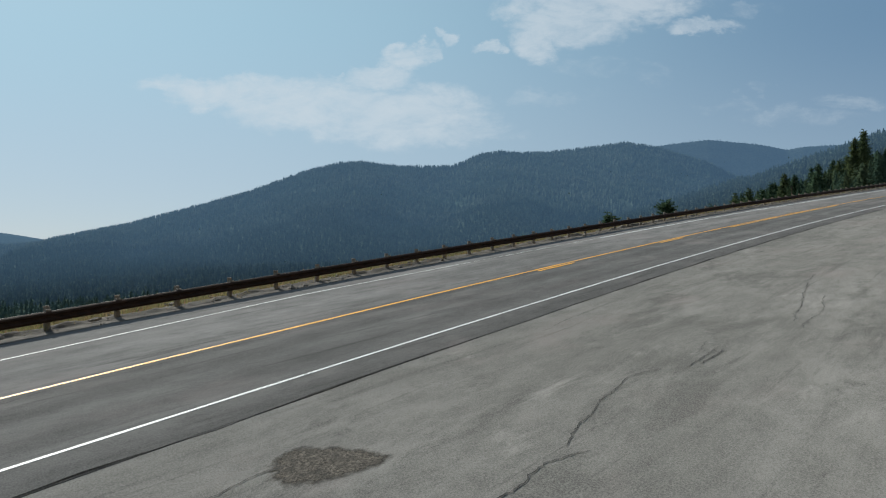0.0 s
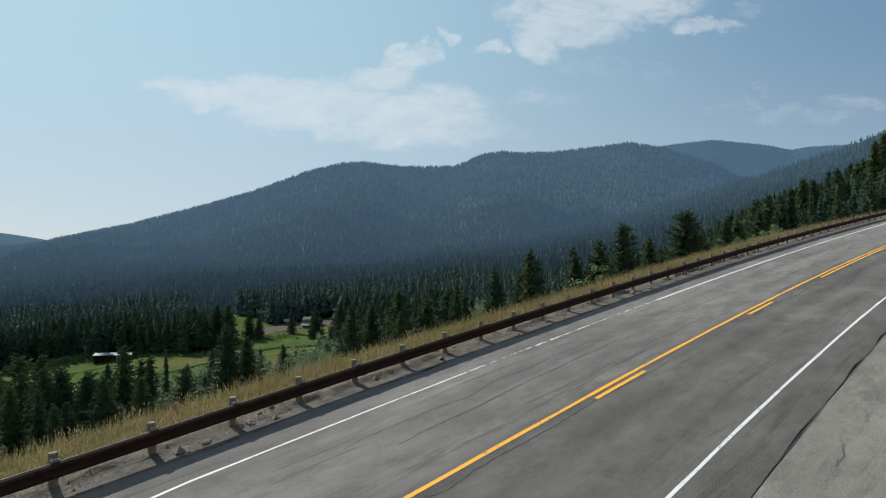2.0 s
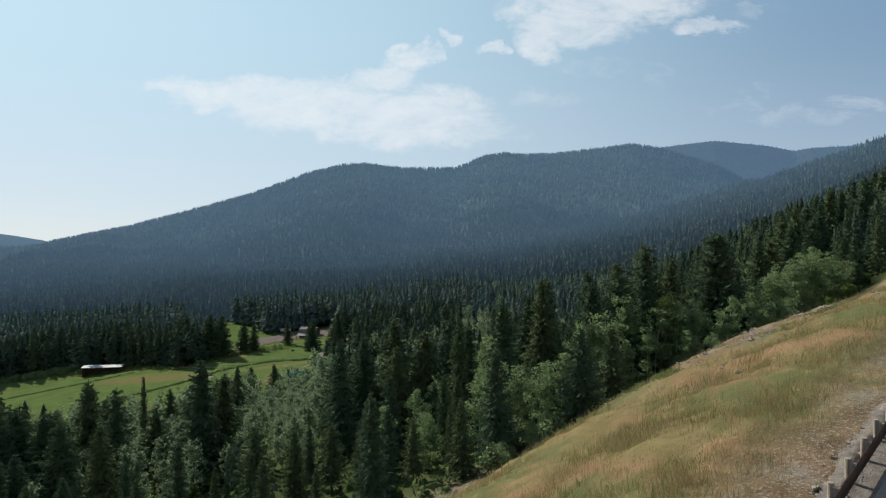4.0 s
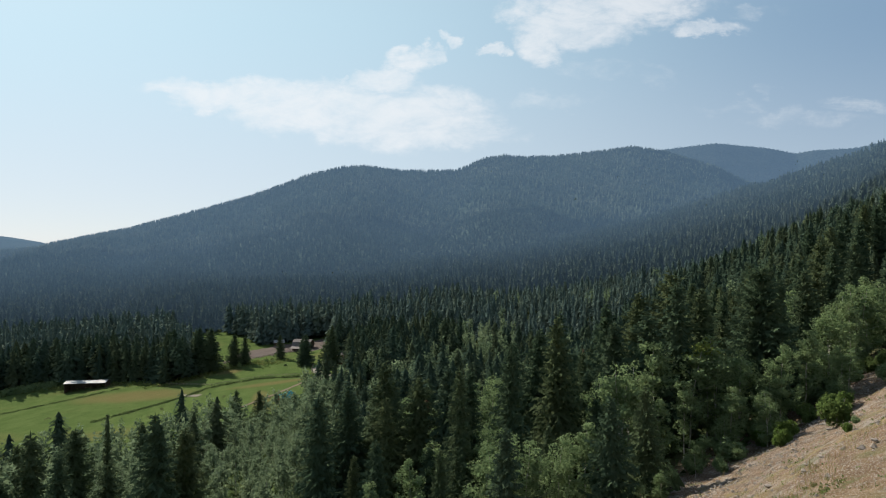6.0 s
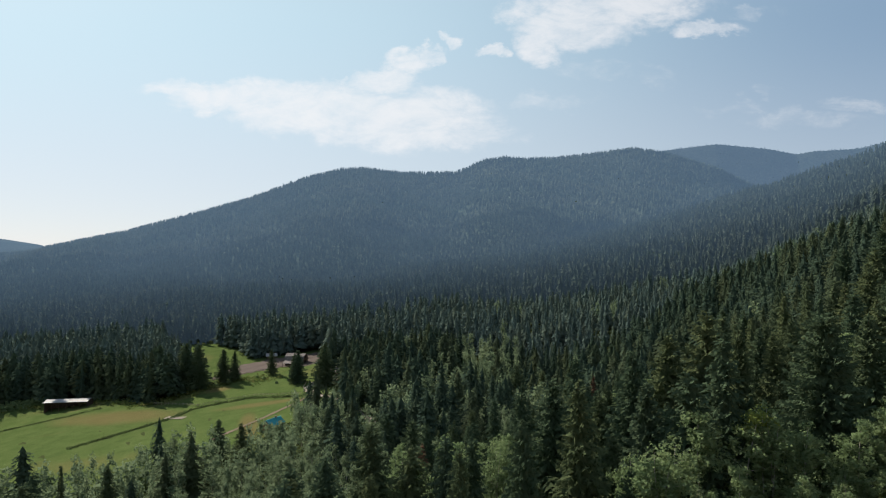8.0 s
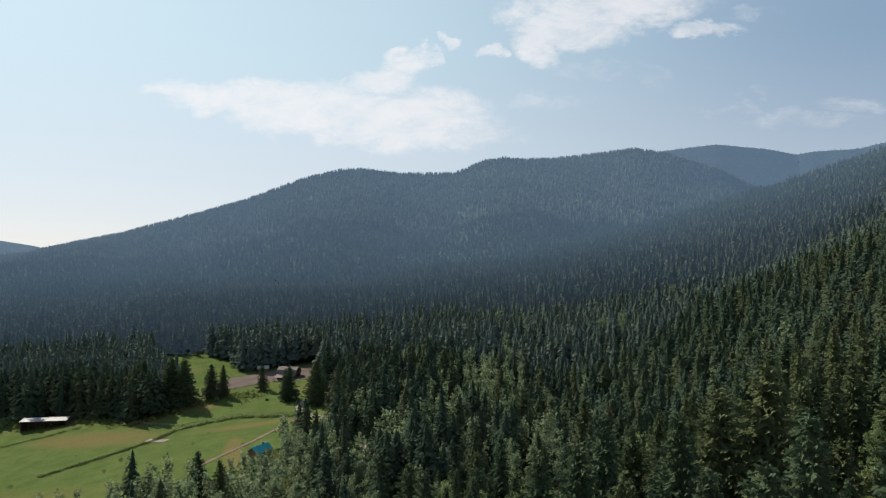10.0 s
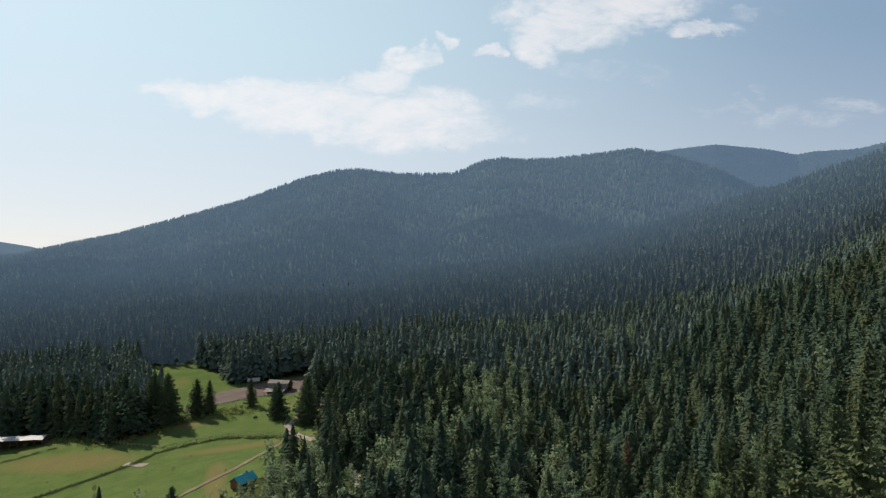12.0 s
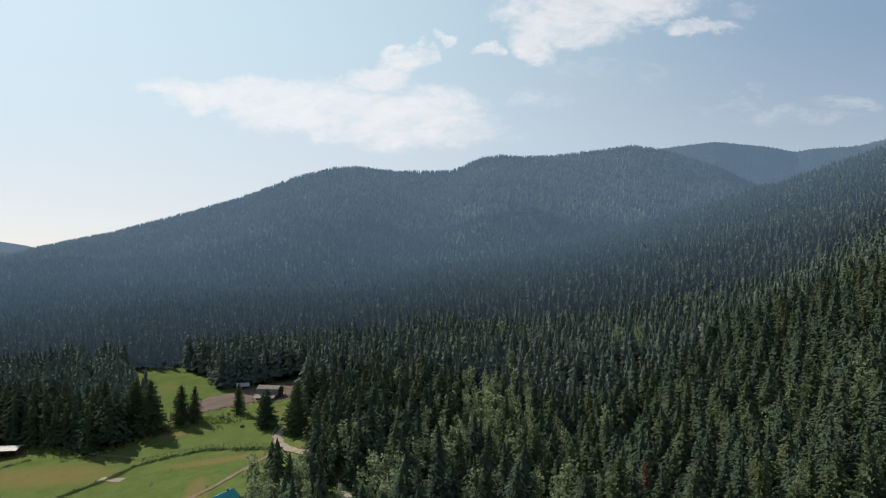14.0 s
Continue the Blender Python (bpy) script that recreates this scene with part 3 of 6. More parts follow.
# ---- road, lay-by, markings: laid out along the road and turned into place ----
def strip(name, s0, s1, n0, n1, top, mat, step=2.0, thick=0.3, ragged=0.0, ns=2, seed=0, flare=0.0):
    """A slab along the road between two offsets from the rail."""
    ss = np.linspace(s0, s1, max(2, int((s1 - s0) / step) + 1))
    nn = np.linspace(n0, n1, ns)
    r = np.random.default_rng(seed)
    off = np.zeros((ss.size, ns))
    if ragged:
        off[:, 0], off[:, -1] = r.normal(0, ragged, ss.size), r.normal(0, ragged, ss.size)
    S = ss[:, None] + 0 * nn[None]
    N = nn[None] + off + flare * np.clip(-17 - S, 0, 14)
    Z = climb(S) + cross(N) + top
    P = np.stack([S, -(N + bend(S)), Z], -1)
    low = P - [0, 0, thick]
    k = ss.size * ns
    i = np.arange(k).reshape(ss.size, ns)
    q = [np.stack([i[:-1, :-1], i[:-1, 1:], i[1:, 1:], i[1:, :-1]], -1).reshape(-1, 4)[:, ::-1]]
    q.append(q[0][:, ::-1] + k)
    for e in (i[:, 0], i[::-1, -1], i[-1, :], i[0, ::-1]):
        q.append(np.stack([e[:-1], e[:-1] + k, e[1:] + k, e[1:]], -1)[:, ::-1])
    me = mesh_of(name, np.concatenate([P.reshape(-1, 3), low.reshape(-1, 3)]), np.concatenate(q)[:, ::-1], mat)
    me.attributes.new("offset", "FLOAT", "POINT").data.foreach_set("value", np.tile(N.ravel(), 2).astype(np.float32))
    return me


def laid(name, me, label="", category="", parent=None):
    ob = new(name, me)
    ob.matrix_world = TURN
    return tagged(ob, label, category, kind="structure")


laid("shoulder", strip("shoulder", -150, 320, -0.25, 0.86, 0.02, M_GRAVEL, 1.0, 0.4, 0.1, 4, 3), "brown gravel shoulder under the guardrail", "shoulder")
laid("road", strip("road", -150, 320, 0.8, 10.46, 0.03, M_ROAD, 2.0, 0.3, 0.05, 44, 4), "two-lane road of worn grey asphalt with dark wheel tracks", "road")
laid("pavement", strip("pavement", -150, 320, 10.49, 41, 0.022, M_APRON, 2.0, 0.3, 0.02, 32, 5), "pale coarse asphalt lay-by with cracks", "lay-by")
for s0, s1, n, wd, m, label in [(-150, -8.5, 1.9, 0.07, M_WORN, "white edge line"), (4.5, 320, 1.9, 0.115, M_WHITE, "white edge line"), (-150, 320, 9.35, 0.08, M_WHITE, "bright white edge line"),
                                (-150, 320, 5.68, 0.115, M_YELLOW, "yellow centre line"), (-7.6, -4.7, 5.92, 0.12, M_YELLOW, "worn yellow centre line"),
                                (4.4, 7.4, 5.92, 0.12, M_YELLOW, "worn yellow centre line"), (15, 40, 5.92, 0.12, M_YELLOW, "worn yellow centre line")]:
    laid("trim", strip("trim", s0, s1, n - wd / 2, n + wd / 2, 0.036, m, 1.2, 0.005, 0.005, 2, int(s0 + n * 9) % 97, 0.07 if s1 == -8.5 else 0.0), label, "road marking")
q = -8.4
while q < 4.3:
    g = rng.uniform(0.2, 1.1)
    laid("trim", strip("trim", q, q + g, 1.87, 1.87 + rng.uniform(0.025, 0.05), 0.036, M_WORN, 0.1, 0.005, 0.016, 2, int(q * 31) % 89), "flaking white edge line", "road marking")
    q += g + rng.uniform(0.04, 0.3)


def crack(points, width, seed=0, jitter=0.05):
    """A wandering dark crack through points (along, off), as a thin ribbon."""
    r = np.random.default_rng(seed)
    pts = np.array(points, float)
    t = np.r_[0, np.cumsum(np.hypot(*np.diff(pts, axis=0).T))]
    u = np.arange(0, t[-1] + 0.05, 0.07 if t[-1] < 12 else 0.12)
    s, n = np.interp(u, t, pts[:, 0]), np.interp(u, t, pts[:, 1])
    sway = np.convolve(r.normal(0, 1, u.size + 24), np.exp(-np.abs(np.linspace(-2.5, 2.5, 25))), 'valid')
    n = n + jitter * (sway * 0.7 + r.normal(0, 0.55, u.size))
    wd = width * r.uniform(0.4, 1.3, u.size)
    rows = []
    for k in (-0.5, 0.5):
        nn = n + wd * k
        rows.append(np.stack([s, -(nn + bend(s)), climb(s) + cross(nn) + 0.035], -1))
    m = u.size
    i = np.arange(m - 1)
    return mesh_of("crack", np.concatenate(rows), np.stack([i, i + m, i + m + 1, i + 1], -1), M_TAR)


CRACKS = [([(-22.6, 15.9), (-22.2, 15.86), (-21.8, 15.81), (-21.2, 15.77), (-20.5, 15.95)], 0.05), ([(-20.6, 15.71), (-19.7, 15.47), (-18.6, 15.25), (-17.2, 15.09), (-16.6, 15.2), (-16.3, 15.4)], 0.045),
          ([(-25.4, 12.68), (-24.9, 12.6), (-24.4, 12.56), (-23.8, 12.62)], 0.05), ([(-15.8, 15.79), (-15.0, 15.74), (-14.0, 15.8)], 0.045), ([(-14.4, 15.49), (-13.7, 15.45)], 0.03), ([(-15.5, 15.96), (-15.0, 16.01), (-14.2, 16.03)], 0.05),
          ([(-10.5, 16.5), (-8.0, 16.14), (-2.2, 15.2)], 0.045), ([(-11.2, 16.98), (-9.2, 16.92), (-6.5, 16.46)], 0.035), ([(-18.8, 16.3), (-18.7, 16.76)], 0.03), ([(-20.4, 16.48), (-20.3, 16.95)], 0.03), ([(-20.9, 14.8), (-20.7, 15.32)], 0.02), ([(-18.5, 18.05), (-18.5, 18.48)], 0.03),
          ([(-15.1, 11.47), (-14.2, 11.41), (-12.6, 11.27)], 0.03), ([(-7.4, 11.34), (-5.9, 11.23)], 0.03), ([(-6.3, 11.4), (-6.4, 11.64)], 0.03), ([(-4.8, 11.45), (-3.6, 11.35)], 0.03), ([(1.5, 11.47), (4.6, 11.34)], 0.03), ([(-16.8, 14.43), (-16.7, 14.67)], 0.03), ([(-14.1, 14.91), (-14.0, 15.34)], 0.03), ([(-12.4, 15.29), (-12.3, 15.46)], 0.03),
          ([(-28, 10.48), (-12, 10.48), (10, 10.48), (60, 10.48)], 0.05),
          ([(-40, 6.06), (-10, 6.02), (20, 6.14), (50, 6.1)], 0.04), ([(-14, 3.1), (0, 3.0), (7, 3.1)], 0.035), ([(12, 3.0), (16, 3.15), (33, 3.0)], 0.035),
          ([(-13, 3.9), (-3, 3.8), (4, 3.75), (22, 3.9), (41, 3.8)], 0.04), ([(-8, 4.8), (4, 4.7)], 0.03), ([(15, 4.7), (26, 4.9)], 0.03)]
for i, (pts, wd) in enumerate(CRACKS):
    laid("trim", crack(pts, wd * 0.48, i, 0.006 if len(pts) == 4 and pts[0][1] == 10.48 else 0.03), "dark crack in the asphalt", "crack")


def hollow():
    """A shallow broken patch of asphalt: rings of crumbled surface with a frayed rim."""
    r = np.random.default_rng(5)
    k, rings_ = 40, (0.0, 0.3, 0.55, 0.78, 1.0)
    a = np.arange(k) / k * 2 * math.pi
    rim = 1 + 0.10 * np.sin(3 * a + 1) + 0.07 * r.uniform(-1, 1, k)
    V, core = [], []
    for q in rings_:
        x, y = -6.72 + 1.02 * q * rim * np.cos(a), -26.33 + 0.66 * q * rim * np.sin(a)
        s_, n_ = along(x, y)
        z = climb(s_) + cross(n_) + 0.027 + (0.0 if q == 1 else 1) * r.uniform(0, 0.006, k)
        V.append(np.stack([s_, -(n_ + bend(s_)), z], -1))
        core.append(np.full(k, 1 - q))
    i = np.arange(k)
    F = np.concatenate([np.stack([j * k + i, j * k + (i + 1) % k, (j + 1) * k + (i + 1) % k, (j + 1) * k + i], -1) for j in range(len(rings_) - 1)])
    me = mesh_of("pothole", np.concatenate(V), F[:, ::-1], M_HOLE)
    me.shade_smooth()
    me.attributes.new("core", "FLOAT", "POINT").data.foreach_set("value", np.concatenate(core).astype(np.float32))
    return me


laid("trim", hollow(), "dark broken patch in the asphalt", "pothole")


# ---- guardrail ----
def road_point(s, n, up=0.0):
    b = n + float(bend(s))
    return Vector(((s + b) / R2, (s - b) / R2, float(climb(s)) + float(cross(n)) + up))


def rail_mesh(s0, s1):
    """A W-shaped steel beam, bent along the road, with a thickness."""
    prof = [(0.0, 0.165), (0.06, 0.135), (0.085, 0.08), (0.03, 0.028), (0.03, -0.028), (0.085, -0.08), (0.06, -0.135), (0.0, -0.165)]
    inner = [(-0.03, -0.165), (-0.03, 0.165)]
    loop = prof + inner
    ss = np.arange(s0, s1 + 0.01, 1.905)
    V = []
    for s in ss:
        for a, b in loop:
            V.append(road_point(s, 0.22 + a, 0.45 + b))
    k = len(loop)
    F = []
    for i in range(len(ss) - 1):
        for j in range(k):
            F.append((i * k + j, i * k + (j + 1) % k, (i + 1) * k + (j + 1) % k, (i + 1) * k + j))
    return mesh_of("rail", np.array([tuple(v) for v in V]), np.array(F), M_STEEL)


def berm_mesh():
    """A low broken ridge of old asphalt and gravel under the rail."""
    g = np.random.default_rng(15)
    ss = np.arange(-45, 90, 0.14)
    n = ss.size
    soft = lambda k, m: np.convolve(g.normal(0, 1, n + k - 1), np.ones(k) / math.sqrt(k), "valid") * m
    crest = np.clip(0.05 + soft(5, 0.035) + soft(25, 0.03), 0.0, 0.2)
    mid = -0.12 + soft(9, 0.05) + soft(40, 0.06)
    rows = []
    for off, up in ((-0.42, -0.03), (-0.2, 0.55), (-0.04, 1.0), (0.07, 0.8), (0.16, 0.15), (0.3, -0.1)):
        N = mid + off + g.normal(0, 0.02, n)
        Z = climb(ss) + cross(N) + 0.03 + crest * up + g.normal(0, 0.004, n)
        rows.append(np.stack([ss, -(N + bend(ss)), Z], -1))
    i = np.arange(n * 6).reshape(6, n)
    q = np.stack([i[:-1, :-1], i[1:, :-1], i[1:, 1:], i[:-1, 1:]], -1).reshape(-1, 4)
    return mesh_of("berm", np.concatenate(rows), q, M_GRAVEL)


berm = berm_mesh()
berm.shade_smooth()
laid("trim", berm, "low broken ridge of gravel and old asphalt under the rail", "berm")
guardrail = thing("guardrail", Matrix(), "rust-brown steel guardrail beam on weathered timber posts", "guardrail")
k0, k1 = -40, 120
for i in range(k0, k1, 4):
    part("rail", rail_mesh(i * 1.905, (i + 4) * 1.905), guardrail, "dark rusted steel beam")
bm = bmesh.new()
bmesh.ops.create_cone(bm, cap_ends=True, segments=10, radius1=0.095, radius2=0.09, depth=1.3, matrix=Matrix.Translation((0, 0, 0.09)))
bevelled(bm, 0.008)
POST = from_bm("post", bm, M_POST)
bm = bmesh.new()
box(bm, -0.075, 0.075, -0.09, 0.09, -0.18, 0.18)
bevelled(bm, 0.008)
BLOCK = from_bm("block", bm, M_POST)
bm = bmesh.new()
bmesh.ops.create_uvsphere(bm, u_segments=8, v_segments=4, radius=0.02)
BOLT = from_bm("bolt", bm, M_STEEL)
for i in range(k0, k1 + 1):
    s = i * 1.905
    lean = rng.normal(0, 1.2, 2)
    post = part("post", POST, guardrail, "weathered grey timber post")
    post.matrix_world = Matrix.Translation(road_point(s, 0.0)) @ pose(0, 0, 0, lean[0], lean[1], rng.uniform(0, 360))
    block = part("block", BLOCK, guardrail)
    block.matrix_world = Matrix.Translation(road_point(s, 0.13, 0.48)) @ pose(0, 0, 0, 0, 0, 45)
    if -14 <= i <= 12:
        bolt = part("bolt", BOLT, guardrail)
        bolt.matrix_world = Matrix.Translation(road_point(s, 0.25, 0.45))
# marker post past the rail
marker = thing("delineator", Matrix.Translation(road_point(47, -0.5)), "thin dark marker post beside the guardrail", "marker post")
bm = bmesh.new()
box(bm, -0.05, 0.05, -0.015, 0.015, -0.3, 1.7)
part("stake", from_bm("stake", bevelled(bm, 0.004), M_STEEL), marker)
bm = bmesh.new()
box(bm, -0.06, 0.06, 0.017, 0.024, 1.35, 1.66)
part("reflector", from_bm("reflector", bevelled(bm, 0.002), M_DARK), marker)


def stone_mesh(seed, size):
    r = random.Random(seed)
    bm = bmesh.new()
    bmesh.ops.create_icosphere(bm, subdivisions=1, radius=size)
    for v in bm.verts:
        v.co *= r.uniform(0.65, 1.2)
        v.co.z *= 0.6
    return from_bm("stone", bm, M_ROCK)


STONES = [stone_mesh(i, 1.0) for i in range(5)]
# broken rock along the foot of the rail
for i in range(150):
    s, n = rng.uniform(-26, 34), rng.normal(-0.3, 0.28)
    size = float(np.clip(rng.lognormal(-2.7, 0.5), 0.03, 0.22))
    st = new("stone", STONES[i % 5])
    st.matrix_world = Matrix.Translation(road_point(s, n, 0.02 + size * 0.15)) @ pose(0, 0, 0, rng.uniform(-20, 20), rng.uniform(-20, 20), rng.uniform(0, 360)) @ Matrix.Diagonal((size * 1.5, size, size, 1))
    tagged(st, "broken grey rock lying along the road edge", "rock", "rocks along the guardrail")
for i in range(150):
    s, d = rng.uniform(40, 105), rng.uniform(16, 44)
    b = -d + float(bend(s))
    x, y = (s + b) / R2, (s - b) / R2
    size = float(np.clip(rng.lognormal(-2.1, 0.5), 0.08, 0.42))
    st = new("stone", STONES[i % 5])
    st.matrix_world = at_ground(x, y, rng.uniform(0, 360), -0.12) @ Matrix.Diagonal((size * 1.3, size, size, 1))
    tagged(st, "pale rock lying on the bare embankment", "rock", "rocks on the embankment")


def chip_mesh():
    """Loose gravel strewn over the bare part of the bank and the shoulder."""
    g = np.random.default_rng(77)
    n = 7600
    s, d = np.r_[g.uniform(24, 125, n - 1400), g.uniform(-35, 60, 1400)], np.r_[g.uniform(8, 46, 1600), g.normal(39, 4.0, n - 3000), g.uniform(-0.75, 0.7, 1400)]
    b = -d + bend(s)
    x, y = (s + b) / R2, (s - b) / R2
    lump_ = 0.16 * np.sin(x * 1.9 + 2 * np.sin(y * 0.7)) * np.sin(y * 1.6) + 0.3 * np.sin(x * 0.45) * np.sin(y * 0.5 + 1)
    z = land(x, y) + lump_ * ease(1.0, 6.0, d)
    size = np.clip(g.lognormal(-2.5, 0.6, n), 0.03, 0.36) * np.where(d < 1, 0.4, 1.0)
    octa = np.array([(1, 0, 0), (0, 1, 0), (-1, 0, 0), (0, -1, 0), (0, 0, 0.7), (0, 0, -0.5)], float)
    V = octa[None] * size[:, None, None] * g.uniform(0.6, 1.4, (n, 6, 3)) + np.stack([x, y, z + size * 0.2], -1)[:, None]
    F = np.array([(0, 1, 4), (1, 2, 4), (2, 3, 4), (3, 0, 4), (1, 0, 5), (2, 1, 5), (3, 2, 5), (0, 3, 5)])
    return mesh_of("gravel", V.reshape(-1, 3), (F[None] + (np.arange(n) * 6)[:, None, None]).reshape(-1, 3), M_ROCK)


tagged(new("gravel", chip_mesh()), "loose grey gravel strewn over the bare bank", "gravel", kind="stuff")


# ---- plants ----
def tiered_tree(h, r, tiers, points, seed, bare=0.06, power=0.85):
    """A conifer of overlapping ragged skirts of boughs, tapering to a spire."""
    g = np.random.default_rng(seed)
    V, F = [], []
    lean = g.normal(0, 0.012, 2) * h
    for t in range(tiers):
        f = bare + (0.97 - bare) * (t / tiers) ** 0.92
        fill = 1 - (f - bare) / (1 - bare)
        rr = r * fill**power * g.uniform(0.86, 1.12) + 0.16
        z0, deep = f * h, h * (1.0 - bare) / tiers * (1.5 + 0.5 * fill)
        z1 = min(1.03 * h, z0 + deep)
        off = lean * f
        n0, a0 = len(V), g.uniform(0, 6.283)
        V.append((off[0], off[1], z1))
        m = points * 2
        for i in range(m):
            a = a0 + math.pi * (i + g.uniform(-0.25, 0.25)) / points
            tip = i % 2 == 0
            q = rr * (g.uniform(0.82, 1.25) if tip else g.uniform(0.42, 0.68))
            V.append((off[0] + q * math.cos(a), off[1] + q * math.sin(a), z0 + deep * (g.uniform(-0.45, 0.05) if tip else g.uniform(0.1, 0.35))))
        F += [(n0, n0 + 1 + i, n0 + 1 + (i + 1) % m) for i in range(m)]
    return np.array(V), np.array(F)


def conifer_meshes(seed, h, r, bare=0.08, power=0.85, droop=0.25, gap=0.45, density=1.0, mat=None, detail=1.0):
    """Trunk and crown of a conifer of height h: whorls of flat boughs with hanging sprays."""
    g = np.random.default_rng(seed)
    k, rows = 7, 6
    T = []
    for i in range(rows):
        z = h * i / (rows - 1)
        rad = 0.013 * h * (1 - z / h) ** 0.8 + 0.015
        for j in range(k):
            a = 2 * math.pi * j / k
            T.append((rad * math.cos(a), rad * math.sin(a), z - (0.8 if i == 0 else 0)))
    F = [(i * k + j, i * k + (j + 1) % k, (i + 1) * k + (j + 1) % k, (i + 1) * k + j) for i in range(rows - 1) for j in range(k)]
    trunk = mesh_of("trunk", T, F, M_BARK)
    V, Q = [], []
    z = bare * h
    lop = g.uniform(0, 6.28)
    while z < h * 0.985:
        f = z / h
        fill = 1 - max(0, f - bare) / (1 - bare)
        reach = r * (fill**power) * (1.0 if f > bare + 0.12 else 0.75 + 2 * max(0, f - bare))
        num = max(3, int((4.5 + 3.5 * fill) * density))
        for b in range(num):
            a = 2 * math.pi * (b + g.uniform(-0.5, 0.5)) / num + lop
            L = reach * g.uniform(0.55, 1.18) + 0.12
            ca, sa = math.cos(a), math.sin(a)
            up = 0.35 * f - droop * (1 - f) + g.uniform(-0.35, 0.3)
            zz = z + g.uniform(-0.5, 0.5)

            def at(u, v, q):
                return (ca * u - sa * v, sa * u + ca * v, zz + up * u + q + 0.09 * u * u / max(r, 0.5))

            # feathery bough: hanging sprays on both sides, crowded towards the tip
            num_sp = 2 + int(L * 1.9 * detail)
            for c in range(num_sp):
                u = ((c + g.uniform(0.3, 0.9)) / num_sp) ** 0.8 * L
                sl = (0.26 + 0.12 * L * (1 - 0.5 * u / L)) * g.uniform(0.7, 1.35) / detail**0.5
                for side in (-1, 1):
                    n1 = len(V)
                    fw = (0.17 + 0.04 * L) / detail**0.5
                    q0 = g.uniform(-0.12, 0.12)
                    V += [at(u - fw, 0, q0 + 0.07), at(u + fw * 0.7, 0, q0), at(u + sl * g.uniform(0.2, 0.8), side * sl * g.uniform(0.6, 1.0), q0 - sl * g.uniform(0.3, 1.25))]
                    Q += [(n1, n1 + 1, n1 + 2)]
            n1 = len(V)
            V += [at(L * 0.7, 0.12, 0), at(L * 0.7, -0.12, 0), at(L * 1.08, 0, 0.05 * L)]
            Q += [(n1, n1 + 1, n1 + 2)]
        lop += 1.1
        z += gap * (0.65 + 0.5 * fill) * g.uniform(0.8, 1.2)
    n0 = len(V)
    V += [(0.12, 0, h * 0.96), (-0.08, 0.1, h * 0.96), (-0.06, -0.1, h * 0.96), (0, 0, h * 1.02)]
    Q += [(n0, n0 + 1, n0 + 3), (n0 + 1, n0 + 2, n0 + 3), (n0 + 2, n0, n0 + 3)]
    # twiggy inner crown that stops the light
    CV, CF = tiered_tree(h * 0.97, r * 0.55, 24, 7, seed + 500, bare + 0.03, power)
    Q += [tuple(int(i) + len(V) for i in f) for f in CF]
    V += [tuple(v) for v in CV]
    tint = np.full(len(V), g.uniform(0, 0.45))
    return trunk, mesh_of("crown", V, Q, mat or M_NEEDLE, tint)


def leaf_cloud(g, centres, radii, count, size):
    """Small leaf sprays spread over clumps, more at the outside."""
    V, Q = [], []
    pick = g.choice(len(centres), count, p=radii**2 / (radii**2).sum())
    d = g.normal(size=(count, 3))
    d /= np.linalg.norm(d, axis=1)[:, None]
    rad = radii[pick] * g.uniform(0.1, 1.0, count) ** 0.45
    P = centres[pick] + d * rad[:, None] * [1, 1, 1.25]
    e1 = g.normal(size=(count, 3))
    e1 /= np.linalg.norm(e1, axis=1)[:, None]
    e2 = np.cross(e1, d)
    e2 /= np.linalg.norm(e2, axis=1)[:, None] + 1e-6
    sz = size * g.uniform(0.6, 1.4, count)[:, None]
    tri = np.stack([P - e1 * sz, P + e2 * sz * 1.1 + e1 * sz * 0.3, P + e1 * sz * 0.9 - e2 * sz * 0.5], 1)
    return tri.reshape(-1, 3), np.arange(count * 3).reshape(-1, 3)


def ring(p, axis, rad, k=5):
    m = Vector(axis).to_track_quat("Z", "Y").to_matrix()
    return [tuple(Vector(p) + m @ Vector((rad * math.cos(6.283 * j / k), rad * math.sin(6.283 * j / k), 0))) for j in range(k)]


def limb(p0, p1, r0, r1, k=5):
    ax = Vector(p1) - Vector(p0)
    return ring(p0, ax, r0, k) + ring(p1, ax, r1, k), [(j, (j + 1) % k, k + (j + 1) % k, k + j) for j in range(k)]


